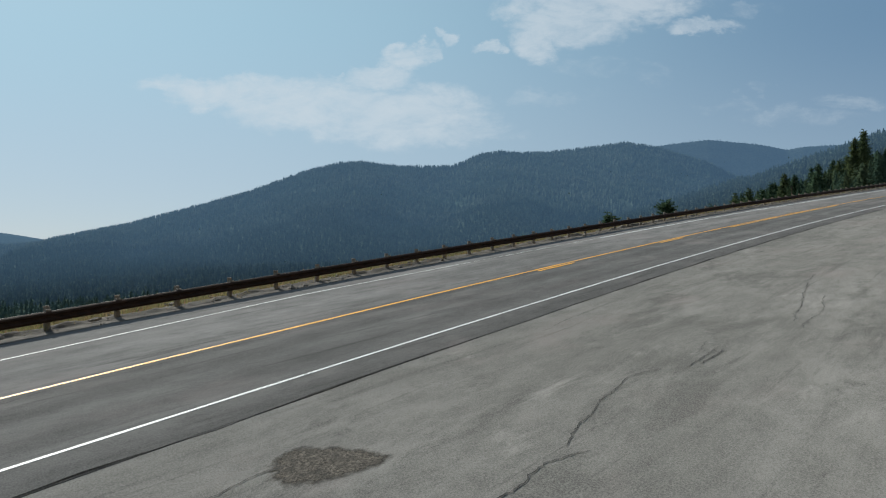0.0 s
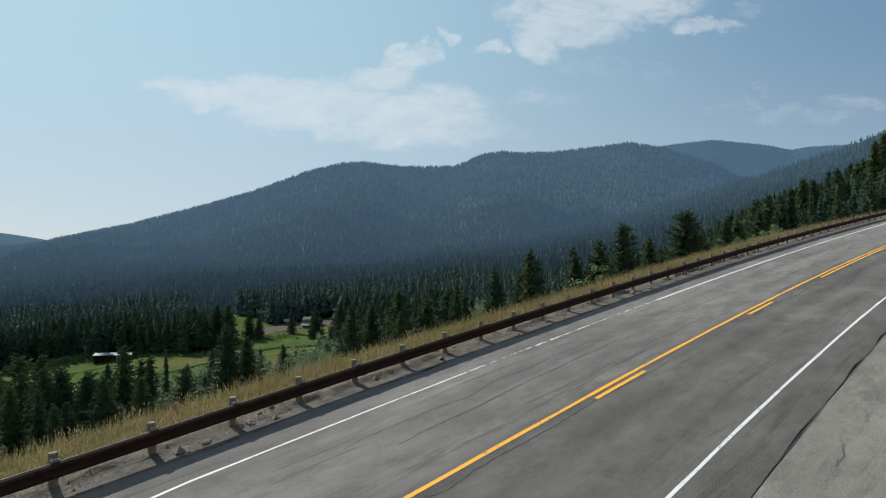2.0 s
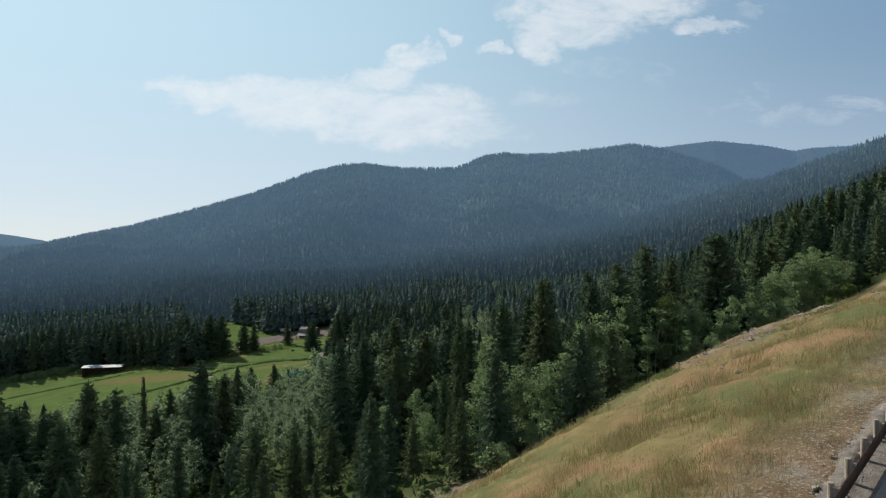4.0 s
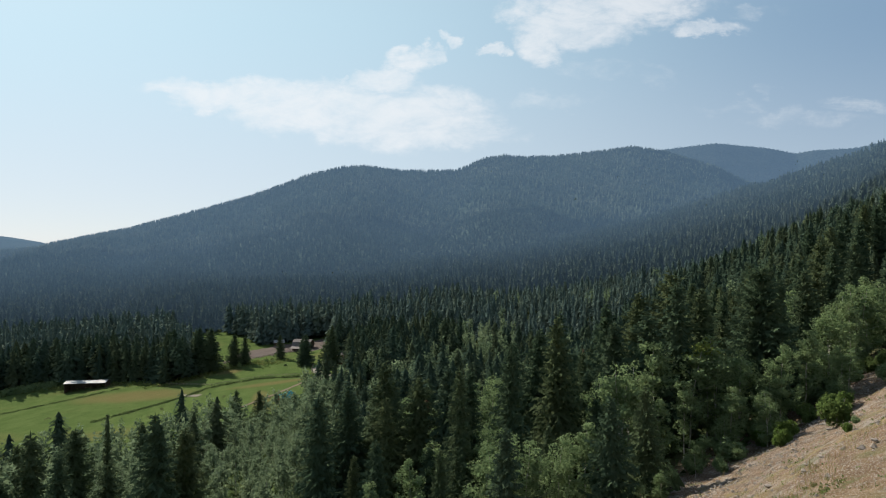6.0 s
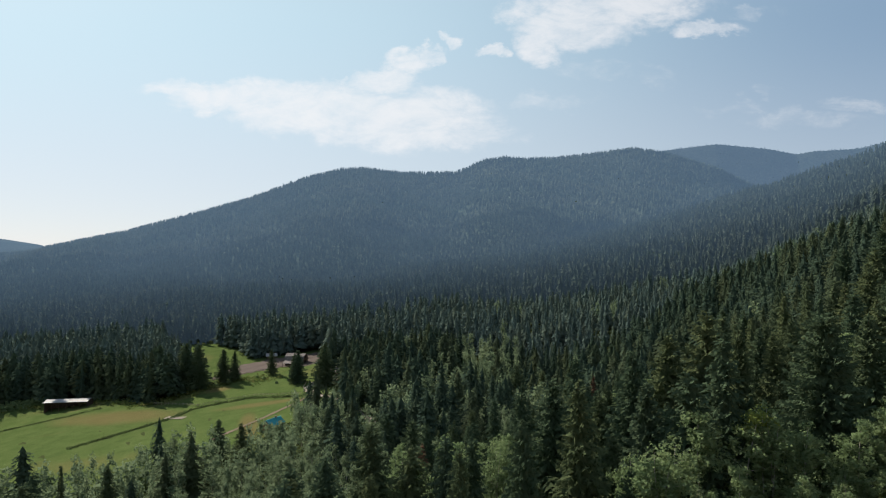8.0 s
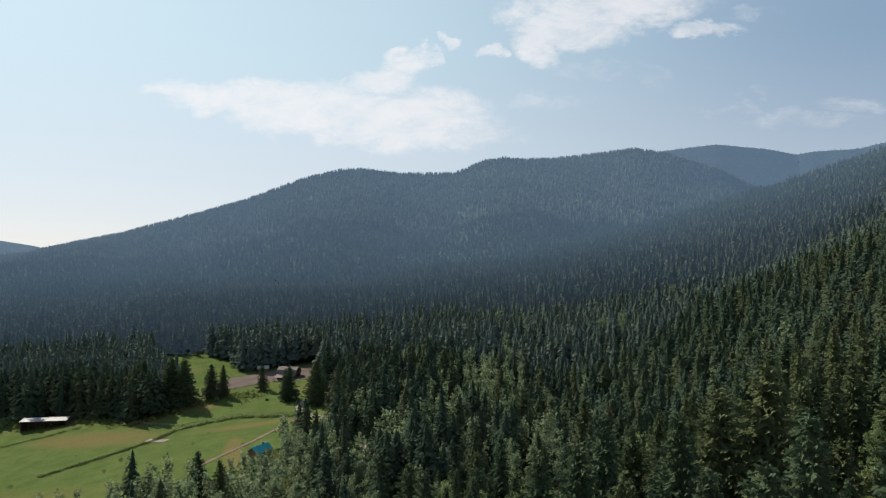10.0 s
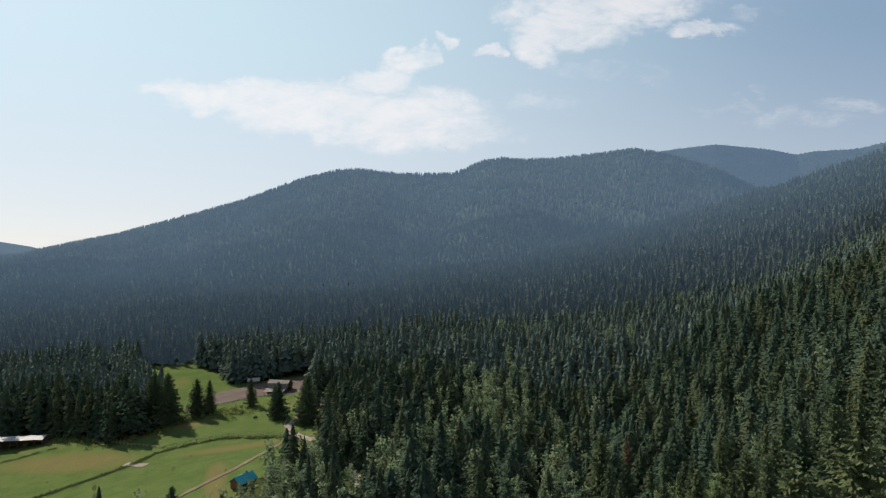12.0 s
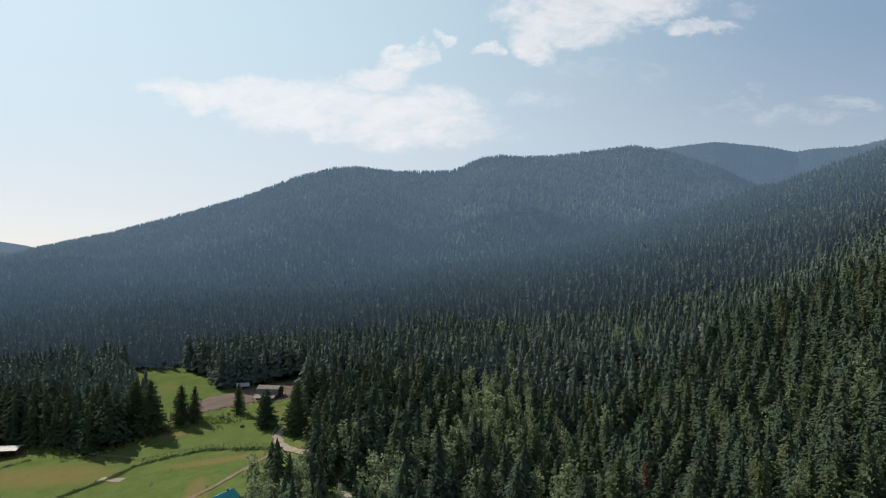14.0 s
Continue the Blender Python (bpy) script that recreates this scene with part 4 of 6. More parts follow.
def broadleaf_meshes(seed, h, r, stems=1, leaves=1500, size=0.28, low=0.3, mat=None, bark=None, extra=None):
    """Pale stems with rising limbs and a tall, lumpy, open crown of small leaf sprays: the stems' meshes, then the crown's."""
    g = np.random.default_rng(seed)
    out, centres, radii = [], [], []
    for st in range(stems):
        V, F = [], []
        foot = np.array([g.normal(0, 0.22 * r * (stems > 1)), g.normal(0, 0.22 * r * (stems > 1)), 0.0])
        lean = np.array([g.normal(0, 0.045 * h), g.normal(0, 0.045 * h), 0])
        hh = h * (g.uniform(0.8, 1.0) if st else 1.0)
        rr = 0.007 * h
        ts = np.linspace(0, 0.96, 8)
        for i, t in enumerate(ts):
            p = foot + lean * t * t + [0, 0, hh * t - (0.6 if i == 0 else 0)] + g.normal(0, 0.004 * h, 3) * [1, 1, 0]
            V += ring(p, (0, 0, 1), rr * (1 - 0.85 * t))
        F += [(i * 5 + j, i * 5 + (j + 1) % 5, i * 5 + 5 + (j + 1) % 5, i * 5 + 5 + j) for i in range(7) for j in range(5)]
        for i in range(int(14 / stems) + 4):
            n = int(g.integers(max(1, int(low * 8)), 7))
            t = ts[n]
            base = np.array(V[n * 5 : n * 5 + 5]).mean(0)
            a = g.uniform(0, 6.283)
            f = np.clip((t - low) / (1 - low), 0, 1)
            o = r * g.uniform(0.5, 1.05) * (0.22 + 0.78 * math.sin(math.pi * (0.22 + 0.72 * f)))
            tip = base + [o * math.cos(a), o * math.sin(a), o * g.uniform(0.35, 0.8)]
            n0 = len(V)
            V += ring(base + (tip - base) * 0.15, tip - base, rr * 0.22) + ring(tip, tip - base, rr * 0.05)
            # each limb grows out of the stem's own ring
            F += [(n * 5 + j, n * 5 + (j + 1) % 5, n0 + (j + 1) % 5, n0 + j) for j in range(5)]
            F += [(n0 + j, n0 + (j + 1) % 5, n0 + 5 + (j + 1) % 5, n0 + 5 + j) for j in range(5)]
            for m in (0.3, 0.62, 0.95):
                centres.append(base + (tip - base) * m + g.normal(0, 0.07 * r, 3))
                radii.append(r * g.uniform(0.17, 0.34))
        # leafy twigs fill a tall uneven spindle round the stem
        for i in range(int(34 / stems) + 6):
            f = g.uniform(0, 1) ** 0.8
            axis = foot + lean * (low + (1 - low) * f) ** 2
            o, a = r * g.uniform(0.15, 0.95) * (0.25 + 0.75 * math.sin(math.pi * (0.2 + 0.72 * f))), g.uniform(0, 6.283)
            centres.append(axis + [o * math.cos(a), o * math.sin(a), hh * (low * 0.8 + (1.0 - low * 0.8) * f)])
            radii.append(r * g.uniform(0.16, 0.30))
        for t in (5, 6, 7):
            centres.append(np.array(V[t * 5 : t * 5 + 5]).mean(0) + [0, 0, 0.02 * h])
            radii.append(r * 0.26)
        out.append(mesh_of("stem", V, F, bark or M_ASPEN_BARK))
    LV, LF = leaf_cloud(g, np.array(centres), np.array(radii), leaves, size)
    LV[:, 2] = np.maximum(LV[:, 2], 0.05)
    tone = g.uniform(0, 0.45)
    if extra is None:
        return [*out, mesh_of("crown", LV, LF, mat or M_LEAF, np.full(len(LV), tone))]
    top = np.repeat(LV[::3, 2] > 0.86 * h, 3)
    pick = lambda sel: (LV[sel], np.arange(sel.sum()).reshape(-1, 3))
    return [*out, mesh_of("crown", *pick(~top), mat or M_LEAF, np.full((~top).sum(), tone)), mesh_of("crown_top", *pick(top), extra, np.full(top.sum(), tone))]


SPRUCE = [conifer_meshes(10 + i, 20.0, r, bare, power, droop, gap, dens) for i, (r, bare, power, droop, gap, dens) in enumerate(
    [(3.8, 0.06, 0.75, 0.22, 0.42, 1.1), (3.2, 0.10, 0.7, 0.26, 0.42, 1.05), (4.3, 0.05, 0.68, 0.15, 0.45, 1.2), (2.6, 0.08, 0.62, 0.3, 0.40, 1.0), (3.6, 0.22, 0.55, 0.08, 0.48, 1.0), (1.5, 0.04, 0.7, 0.4, 0.36, 0.9)])]
BROAD_FIR = conifer_meshes(31, 20.0, 5.4, 0.04, 0.5, 0.12, 0.32, 1.5, None, 1.8)
PLAIN = [conifer_meshes(20 + i, 20.0, r, bare, power, droop, 0.56, 0.95, None, 0.8) for i, (r, bare, power, droop) in enumerate(
    [(3.8, 0.06, 0.75, 0.22), (3.2, 0.10, 0.7, 0.26), (4.2, 0.05, 0.68, 0.15), (2.7, 0.08, 0.62, 0.3), (3.6, 0.22, 0.55, 0.08), (1.6, 0.04, 0.7, 0.4)])]
DEAD_FIR = conifer_meshes(32, 20.0, 2.2, 0.15, 0.8, 0.3, 0.6, 0.8, M_RED)
ASPEN = [broadleaf_meshes(40, 12, 2.1, 1, 4000, 0.13, 0.14), broadleaf_meshes(41, 12, 1.7, 1, 3300, 0.125, 0.2), broadleaf_meshes(42, 12, 2.6, 3, 5000, 0.135, 0.1), broadleaf_meshes(43, 12, 2.3, 2, 4500, 0.13, 0.12)]
ASPEN_PLAIN = [broadleaf_meshes(45, 12, 2.1, 1, 1300, 0.21, 0.16, M_GROVE), broadleaf_meshes(46, 12, 1.8, 1, 1100, 0.20, 0.2, M_GROVE), broadleaf_meshes(47, 12, 2.5, 2, 1500, 0.21, 0.12, M_GROVE), broadleaf_meshes(48, 12, 2.2, 1, 1350, 0.21, 0.14, M_GROVE)]
YELLOW_ASPEN = broadleaf_meshes(44, 12, 2.2, 2, 3200, 0.15, 0.35, None, None, M_YELLOWLEAF)


def bush_meshes(seed, h, r, leaves, size, mat):
    """A dense rounded bush, leafy down to the ground, on a few thin stems."""
    g = np.random.default_rng(seed)
    out = []
    for i in range(3):
        a = g.uniform(0, 6.283)
        v, f = limb((0.1 * math.cos(a), 0.1 * math.sin(a), -0.3), (0.45 * r * math.cos(a), 0.45 * r * math.sin(a), 0.75 * h), 0.04, 0.012)
        out.append(mesh_of("stem", v, f, M_DEADWOOD))
    d = g.normal(size=(26, 3))
    d /= np.linalg.norm(d, axis=1)[:, None]
    c = d * [0.62 * r, 0.62 * r, 0.34 * h] * g.uniform(0.5, 1.05, (26, 1)) + [0, 0, 0.45 * h]
    V, F = leaf_cloud(g, c, g.uniform(0.26, 0.42, 26) * r, leaves, size)
    V[:, 2] = np.maximum(V[:, 2], 0.03)
    return [*out, mesh_of("crown", V, F, mat, np.full(len(V), g.uniform(0, 0.45)))]


SHRUB = [bush_meshes(50, 3, 1.5, 2600, 0.12, M_BUSH), bush_meshes(51, 3, 1.7, 1800, 0.13, M_LEAF)]


def plant(name, meshes, x, y, h, base, label, category, group, widen=1.0):
    k = h / base
    t = thing(name, at_ground(x, y, rng.uniform(0, 360)) @ Matrix.Diagonal((k * widen, k * widen, k, 1)), label, category, group)
    for me in meshes:
        part(me.name.split(".")[0], me, t)
    return t


LABELS = ["tall dark green spruce with drooping boughs on the slope", "slender dark green fir among other conifers", "full-skirted green spruce standing on the valley side",
          "narrow spire-shaped conifer in the forest", "lodgepole pine with a bare lower trunk", "very thin dark spire of subalpine fir"]
# conifers that stand out singly: plan position and height
NEAR = [(-103.9, 109.7, 29.3), (-94.7, 102.8, 24.7), (-89, 105.1, 22.4), (-85.5, 112, 27), (-75.2, 105.1, 22.4), (-55.6, 100.5, 25.3), (-53.3, 106.3, 21.3), (-33.8, 69.5, 14), (-29.2, 72.9, 11.7), (-26.9, 94.8, 22.7), (-24.6, 107.4, 22.2), (-18.8, 113.2, 24.6), (-12, 108, 21), (-7, 106, 22), (-3, 110, 20.1), (-68.3, 89, 17.8), (-79.8, 94.8, 20.1), (-70.6, 112, 17.8), (-97, 92.5, 17.7), (-82.1, 83.3, 16.6), (3, 97.1, 23.9), (11.1, 101.7, 26.4), (16.8, 97.1, 14.5), (-5, 94.8, 22.4), (17, 133, 26.2), (25, 124, 25.1), (33, 129, 25), (39, 127, 27.5), (47, 132, 22)]
NEAR_B = [(70, 135, 22), (86, 154, 23.5), (98, 169, 23.5), (111, 185, 21.5), (122, 190, 25), (156, 229, 22.5), (178, 248, 22), (199, 270, 21), (66, 123, 20), (81, 141, 21), (104, 166, 23), (127, 192, 23), (146, 208, 23.5), (177, 242, 21), (165, 214, 29), (173, 220, 31), (184, 236, 29), (-141, 180, 20), (-129, 188, 20), (-102, 180, 22), (-64, 127, 18), (-78, 215, 20), (-97, 242, 16), (-32, 115, 20), (-26, 111, 19.5), (54, 113, 17), (61, 118, 21), (92, 150, 20)]
NEAR_C = [(-100.3, 146.7, 24.8), (-29.1, 105.1, 20.9), (-28, 118, 19.9), (6.8, 132.6, 22.8), (11.8, 127, 23.9), (26.4, 102.9, 23.8), (22, 107, 23.4), (113.8, 206.9, 19.8), (54.4, 154.7, 21.5), (138.2, 215.1, 21.2), (-128.9, 134.9, 34.8), (-17.6, 104.3, 19.1), (32.1, 105.2, 27.4), (110.5, 199.4, 21.9), (129.9, 211.2, 21.6), (-18.2, 186.3, 20.9), (-1.1, 185.8, 21.4), (5.9, 201.6, 22.2), (-2.6, 166.2, 18.6), (-13.6, 174.4, 20), (-28.7, 209.5, 19.7), (30.8, 209.9, 24.2), (-51.3, 262.4, 17), (-44.6, 295.9, 16.1), (-28.1, 321.9, 14.9), (19.4, 265.8, 23.9), (27.3, 247.1, 20.5), (59.4, 269, 19.8), (87.6, 282.6, 16.1), (91.6, 237.2, 19.5), (72.3, 181.7, 17.9)]
NEAR_D = [(-113.8, 115.9, 27), (-99.3, 103.9, 26), (-97.5, 107.9, 25.1), (-88, 101.9, 22.1), (-90.5, 110.9, 19.4), (-99.3, 93.9, 23), (-90.9, 90.9, 20.2), (-82.9, 87.9, 16.5)]
MEADOW = [(-127, 397, 17), (-101, 366, 20), (-104, 369, 18), (-155, 388, 22), (-149, 391, 20), (-166, 377, 29), (-175, 380, 30), (-179, 384, 28), (-185, 377, 26), (-172, 387, 27), (-192, 380, 31), (-198, 386, 29), (-81, 350, 26), (-84, 354, 22)]
placed = []
for i, (x, y, h) in enumerate(NEAR + NEAR_B + NEAR_C + NEAR_D):
    plant("conifer", SPRUCE[i * 7 % 5], x, y, h, 20.0, LABELS[i * 7 % 5], "conifer", "conifers on the slope", 1.0 if 84 <= y <= 108 and -6 < x < 18 else 1.32)
    placed.append((x, y))
for i, (x, y, h) in enumerate(MEADOW):
    plant("conifer", SPRUCE[(0, 2)[i % 2]], x, y, h, 20.0, "bushy dark spruce standing in the open meadow", "conifer", "spruces in the meadow", 1.4)
    placed.append((x, y))
plant("conifer", SPRUCE[5], -95.6, 152.1, 26.0, 20.0, LABELS[5], "conifer", "conifers on the slope", 0.9)
plant("conifer", BROAD_FIR, 46.7, 106.5, 25.8, 20.0, "massive broad-crowned dark fir at the edge of the bank", "conifer", "conifers on the slope")
placed += [(-95.6, 152.1), (46.7, 106.5)]
for x, y, h in [(36.5, 101.8, 17), (40, 99, 14), (26, 99, 18.5), (22, 97, 17), (29, 94, 12), (35, 92, 10), (24, 92, 11), (45, 97, 13), (57, 104, 15), (63, 108, 13), (50, 99, 13), (39, 90, 8), (19, 94, 17.4), (-1, 77, 12.9), (3, 77, 12.5), (76, 124, 15), (66, 112, 10), (-12, 88, 11), (-17, 84, 10), (-10, 76, 9), (8, 78, 11.5), (11, 80, 12), (-9, 98, 11), (0, 94, 12), (84, 131, 12), (54, 96, 8)]:
    plant("aspen", ASPEN[int(x * 3 + y) % 4], x, y, h, 12.0, "grey-green aspen with pale stems below the bank", "aspen", "aspens below the bank", 1.25)
    placed.append((x, y))
for x, y, h in [(-80, 244, 5), (-76, 250, 6), (-72, 242, 9), (-66, 246, 15), (-60, 238, 15), (-70, 234, 14), (-64, 254, 15), (-56, 246, 15), (-73, 280, 10), (-66, 286, 9), (-80, 290, 7), (-70, 300, 6.5), (-62, 294, 9), (-68, 270, 11), (-83.5, 265, 5.6), (-85.5, 268, 5), (-81, 267, 6), (-80, 258, 7.2), (-78, 262, 7.2)]:
    plant("aspen", ASPEN_PLAIN[int(-x) % 4], x, y, h, 12.0, "pale grey-green aspen beside the meadow", "aspen", "aspens beside the meadow", 1.3)
    placed.append((x, y))
plant("aspen", YELLOW_ASPEN, 34.5, 101.5, 17, 12.0, "aspen with white trunks and a yellowing top", "aspen", "aspens below the bank", 1.2)
plant("aspen", ASPEN[2], 72.1, 118.6, 14.2, 12.0, "round bright green tree at the edge of the bank", "tree", "aspens below the bank", 1.45)
placed += [(34.5, 101.5), (72.1, 118.6)]
for i, (x, y, h) in enumerate([(44.1, 82.6, 5.0), (38, 84, 3.0), (50, 90, 3.4), (48, 78, 1.6), (36, 68, 1.4), (41, 74, 1.2), (56, 88, 2.2), (59, 94, 3.6), (64, 101, 4), (30, 84, 2.5), (70, 107, 3.5), (20, 80, 2.2), (80, 117, 4), (12, 77, 2.2), (3, 73, 2.4), (-6, 68, 2.4), (-13, 63, 2.2), (-20, 58, 2.4), (90, 127, 4), (-28, 52, 2.4), (-35, 47, 2.2), (-50, 77, 3.5), (-54, 83, 4), (-62, 88, 4), (-53, 91, 3.6), (-58, 97, 4.2), (-51, 96, 3.5), (-60, 103, 4), (-55, 77, 3.2), (-46, 78, 3.4), (-42, 73, 3.2), (-37, 68, 3), (-77.3, 87.9, 3.4), (-74.6, 93.9, 3.4), (-63.5, 91.9, 3.4), (-62.7, 83.9, 3.4), (-88.4, 81.9, 3.4), (-80, 79.9, 3.4), (-72.9, 77.9, 3.4), (-69.6, 81.9, 3.4)]):
    plant("shrub", SHRUB[(i > 3) * (i % 2)], x, y, h, 3.0, "bright green leafy shrub on the embankment", "shrub", "shrubs on the embankment")

for i in range(46):
    s_ = 44 + i * 2.4
    d_ = 46.5 + rng.uniform(-1.2, 3.0) - 6 * float(ease(100, 160, s_))
    b_ = -d_ + float(bend(s_))
    if i % 2:
        plant("aspen", ASPEN[(0, 2, 3)[i % 3]], (s_ + b_) / R2, (s_ - b_) / R2, (rng.uniform(3.0, 5.0) if s_ < 84 else rng.uniform(4.5, 9)), 12.0, "young leafy aspen at the foot of the bank", "aspen", "young aspens along the bank", 1.5)
    else:
        plant("shrub", SHRUB[1], (s_ + b_) / R2, (s_ - b_) / R2, rng.uniform(2.5, 4.5), 3.0, "grey-green willow shrub at the foot of the bank", "shrub", "shrubs along the foot of the bank", 1.1)

for i in range(26):
    s_, d_ = rng.uniform(86, 130), rng.uniform(38, 46)
    b_ = -d_ + float(bend(s_))
    plant("shrub", SHRUB[i % 2], (s_ + b_) / R2, (s_ - b_) / R2, rng.uniform(1.6, 3.6), 3.0, "leafy shrub on the lower edge of the bank", "shrub", "shrubs along the foot of the bank", 1.15)

# clearing of the valley meadow, in plan
CLEARING = [(-420, 300), (-330, 350), (-290, 384), (-226, 380), (-180, 352), (-177, 384), (-184, 402), (-193, 424), (-206, 446), (-232, 470), (-252, 500), (-262, 528), (-216, 522), (-186, 490), (-160, 458), (-128, 463), (-105, 465),
            (-95, 425), (-88, 385), (-70, 345), (-70, 318), (-80, 292), (-88, 262), (-102, 250), (-124, 236), (-145, 222), (-170, 212), (-230, 205), (-330, 205), (-420, 215)]


def inside(px, py, poly):
    hit = np.zeros(px.shape, bool)
    for (x0, y0), (x1, y1) in zip(poly, poly[1:] + poly[:1]):
        hit ^= ((y0 > py) != (y1 > py)) & (px < (x1 - x0) * (py - y0) / (y1 - y0 + 1e-9) + x0)
    return hit


def scatter(n, seed, y0, y1, spread=0.86):
    """Random plan points in the part of the valley ahead of the road."""
    g = np.random.default_rng(seed)
    y = np.sqrt(g.uniform(y0**2, y1**2, n))
    x = -5 + g.uniform(-spread, spread, n) * (y + 30)
    return x, y


def thin(x, y, gap):
    """Keeps points no nearer to one another than about gap."""
    seen, keep = {}, np.zeros(x.size, bool)
    for i in range(x.size):
        c = (int(x[i] // gap), int(y[i] // gap))
        if all((x[i] - px) ** 2 + (y[i] - py) ** 2 > gap * gap for u in (-1, 0, 1) for v in (-1, 0, 1) for px, py in seen.get((c[0] + u, c[1] + v), ())):
            seen.setdefault(c, []).append((x[i], y[i]))
            keep[i] = True
    return keep


GLADES = [(-45, 268, 9), (62, 297, 10), (150, 440, 9), (-10, 256, 7), (-34, 303, 5), (100, 322, 7), (-300, 480, 14), (-465, 1045, 16), (-75, 372, 12), (-82, 272, 9), (-84, 334, 10), (-88, 350, 7), (-76, 306, 15), (-66, 284, 9), (-92, 247, 13), (-104, 236, 8), (-82, 264, 9), (-76, 250, 6), (-70, 240, 6), (-90, 283, 8)]


def wooded(x, y):
    s, n = along(x, y)
    ok = (-n > 47 - 9 * ease(100, 160, s)) & ~inside(x, y, CLEARING)
    for gx_, gy_, gr in GLADES:
        ok &= np.hypot(x - gx_, y - gy_) > gr
    return ok


def aspenish(x, y):
    p = 1.3 * np.exp(-(((x + 75) / 36) ** 2 + ((y - 205) / 66) ** 2)) + 0.6 * np.exp(-(((x - 5) / 45) ** 2 + ((y - 135) / 45) ** 2)) + 1.5 * np.exp(-(((x - 1) / 24) ** 2 + ((y - 326) / 32) ** 2)) + 0.5 * np.exp(-(((x + 230) / 60) ** 2 + ((y - 430) / 16) ** 2))
    p = np.maximum(p, 0.95 * ease(-190, -160, x) * (1 - ease(-38, -14, x + 0.5 * np.clip(y - 150, 0, 70))) * ease(75, 95, y) * (1 - ease(255, 285, y)))
    p = np.maximum(p, 0.9 * np.exp(-(((x + 26) / 26) ** 2 + ((y - 165) / 55) ** 2)))
    p = np.maximum(p, 0.62 * np.exp(-(((x + 36) / 26) ** 2 + ((y - 268) / 52) ** 2)))
    groves = np.sin(x * 0.071 + 1.3 * np.sin(y * 0.043)) * np.sin(y * 0.057 + 0.9 * np.sin(x * 0.049) + 0.6)
    p = np.maximum(p, ease(-0.08, 0.35, groves) * 0.62 * np.exp(-(((x - 5) / 62) ** 4 + ((y - 235) / 125) ** 4)))
    p *= 1 - 0.75 * ease(20, 45, x) * ease(125, 150, y)
    return np.clip(p + 0.15 * (np.sin(x * 0.05) * np.sin(y * 0.041 + 1) > 0.72), 0, 0.95)


# conifers and aspens of the slope nearest the road's far side, each a thing
x, y = scatter(12000, 3, 50, 240, 0.9)
x, y = np.r_[[p[0] for p in placed], x], np.r_[[p[1] for p in placed], y]
keep = thin(x, y, 5.2)
keep[: len(placed)] = False
keep &= wooded(x, y)
clump = np.sin(x * 0.09 + 1.7 * np.sin(y * 0.05)) * np.sin(y * 0.083 + 1.1 * np.sin(x * 0.06))
keep &= np.random.default_rng(4).uniform(size=x.size) < np.where(x > 20, 0.92, np.where((x < 0) & (y > 75), 0.97, 0.5 + 0.4 * clump))
x, y = x[keep], y[keep]
order = np.argsort(np.hypot(x - 12, y - 100))
near_c = near_a = 0
rest = []
g = np.random.default_rng(11)
for i in order:
    asp = g.uniform() < aspenish(x[i], y[i])
    if asp and near_a < 250:
        plant("aspen", (ASPEN if near_a < 110 and x[i] > -25 else ASPEN_PLAIN)[int(g.integers(4))], x[i], y[i], g.uniform(11, 17) * (0.66 if x[i] < -105 else 0.75 if x[i] < -20 and y[i] < 175 else 1.0), 12.0, "slim grey-green aspen in the valley woods", "aspen", "aspens in the valley")
        near_a += 1
    elif not asp and near_c < 172:
        v = int(g.choice(6, p=[0.24, 0.22, 0.16, 0.16, 0.16, 0.06]))
        plant("conifer", (SPRUCE if near_c < 110 else PLAIN)[v], x[i], y[i], (g.uniform(7, 13) if x[i] < -20 else g.uniform(9, 16) if x[i] < 62 and y[i] < 150 else g.uniform(12, 20)), 20.0, LABELS[v], "conifer", "conifers in the valley", g.uniform(1.0, 1.3))
        near_c += 1
    else:
        rest.append((x[i], y[i], asp))
for x_, y_ in ((-13.8, 163), (41.5, 224)):
    plant("conifer", DEAD_FIR, x_, y_, 16, 20.0, "dead conifer with rust-brown needles", "conifer", "dead conifers", 1.5)


def star_tree(tiers, points, h, r, seed):
    """A plain conifer of ragged skirts, for woods farther off."""
    g = np.random.default_rng(seed)
    V, F = [], []
    for t in range(tiers):
        z0 = h * (0.06 + 0.84 * t / tiers)
        z1 = min(h, z0 + h * (1.9 / tiers if tiers > 1 else 0.94))
        rr = r * (1 - t / tiers) ** 0.85 + 0.12
        n0 = len(V)
        V.append((0, 0, z1))
        a0 = g.uniform(0, 6.28)
        for i in range(points * 2):
            a = a0 + math.pi * i / points
            q = rr * (g.uniform(0.85, 1.2) if i % 2 == 0 else g.uniform(0.45, 0.65))
            V.append((q * math.cos(a), q * math.sin(a), z0 + (g.uniform(-0.5, 0.1) if i % 2 == 0 else 0.5) * h * 0.04))
        m = points * 2
        F += [(n0, n0 + 1 + i, n0 + 1 + (i + 1) % m) for i in range(m)]
    return np.array(V), np.array(F)


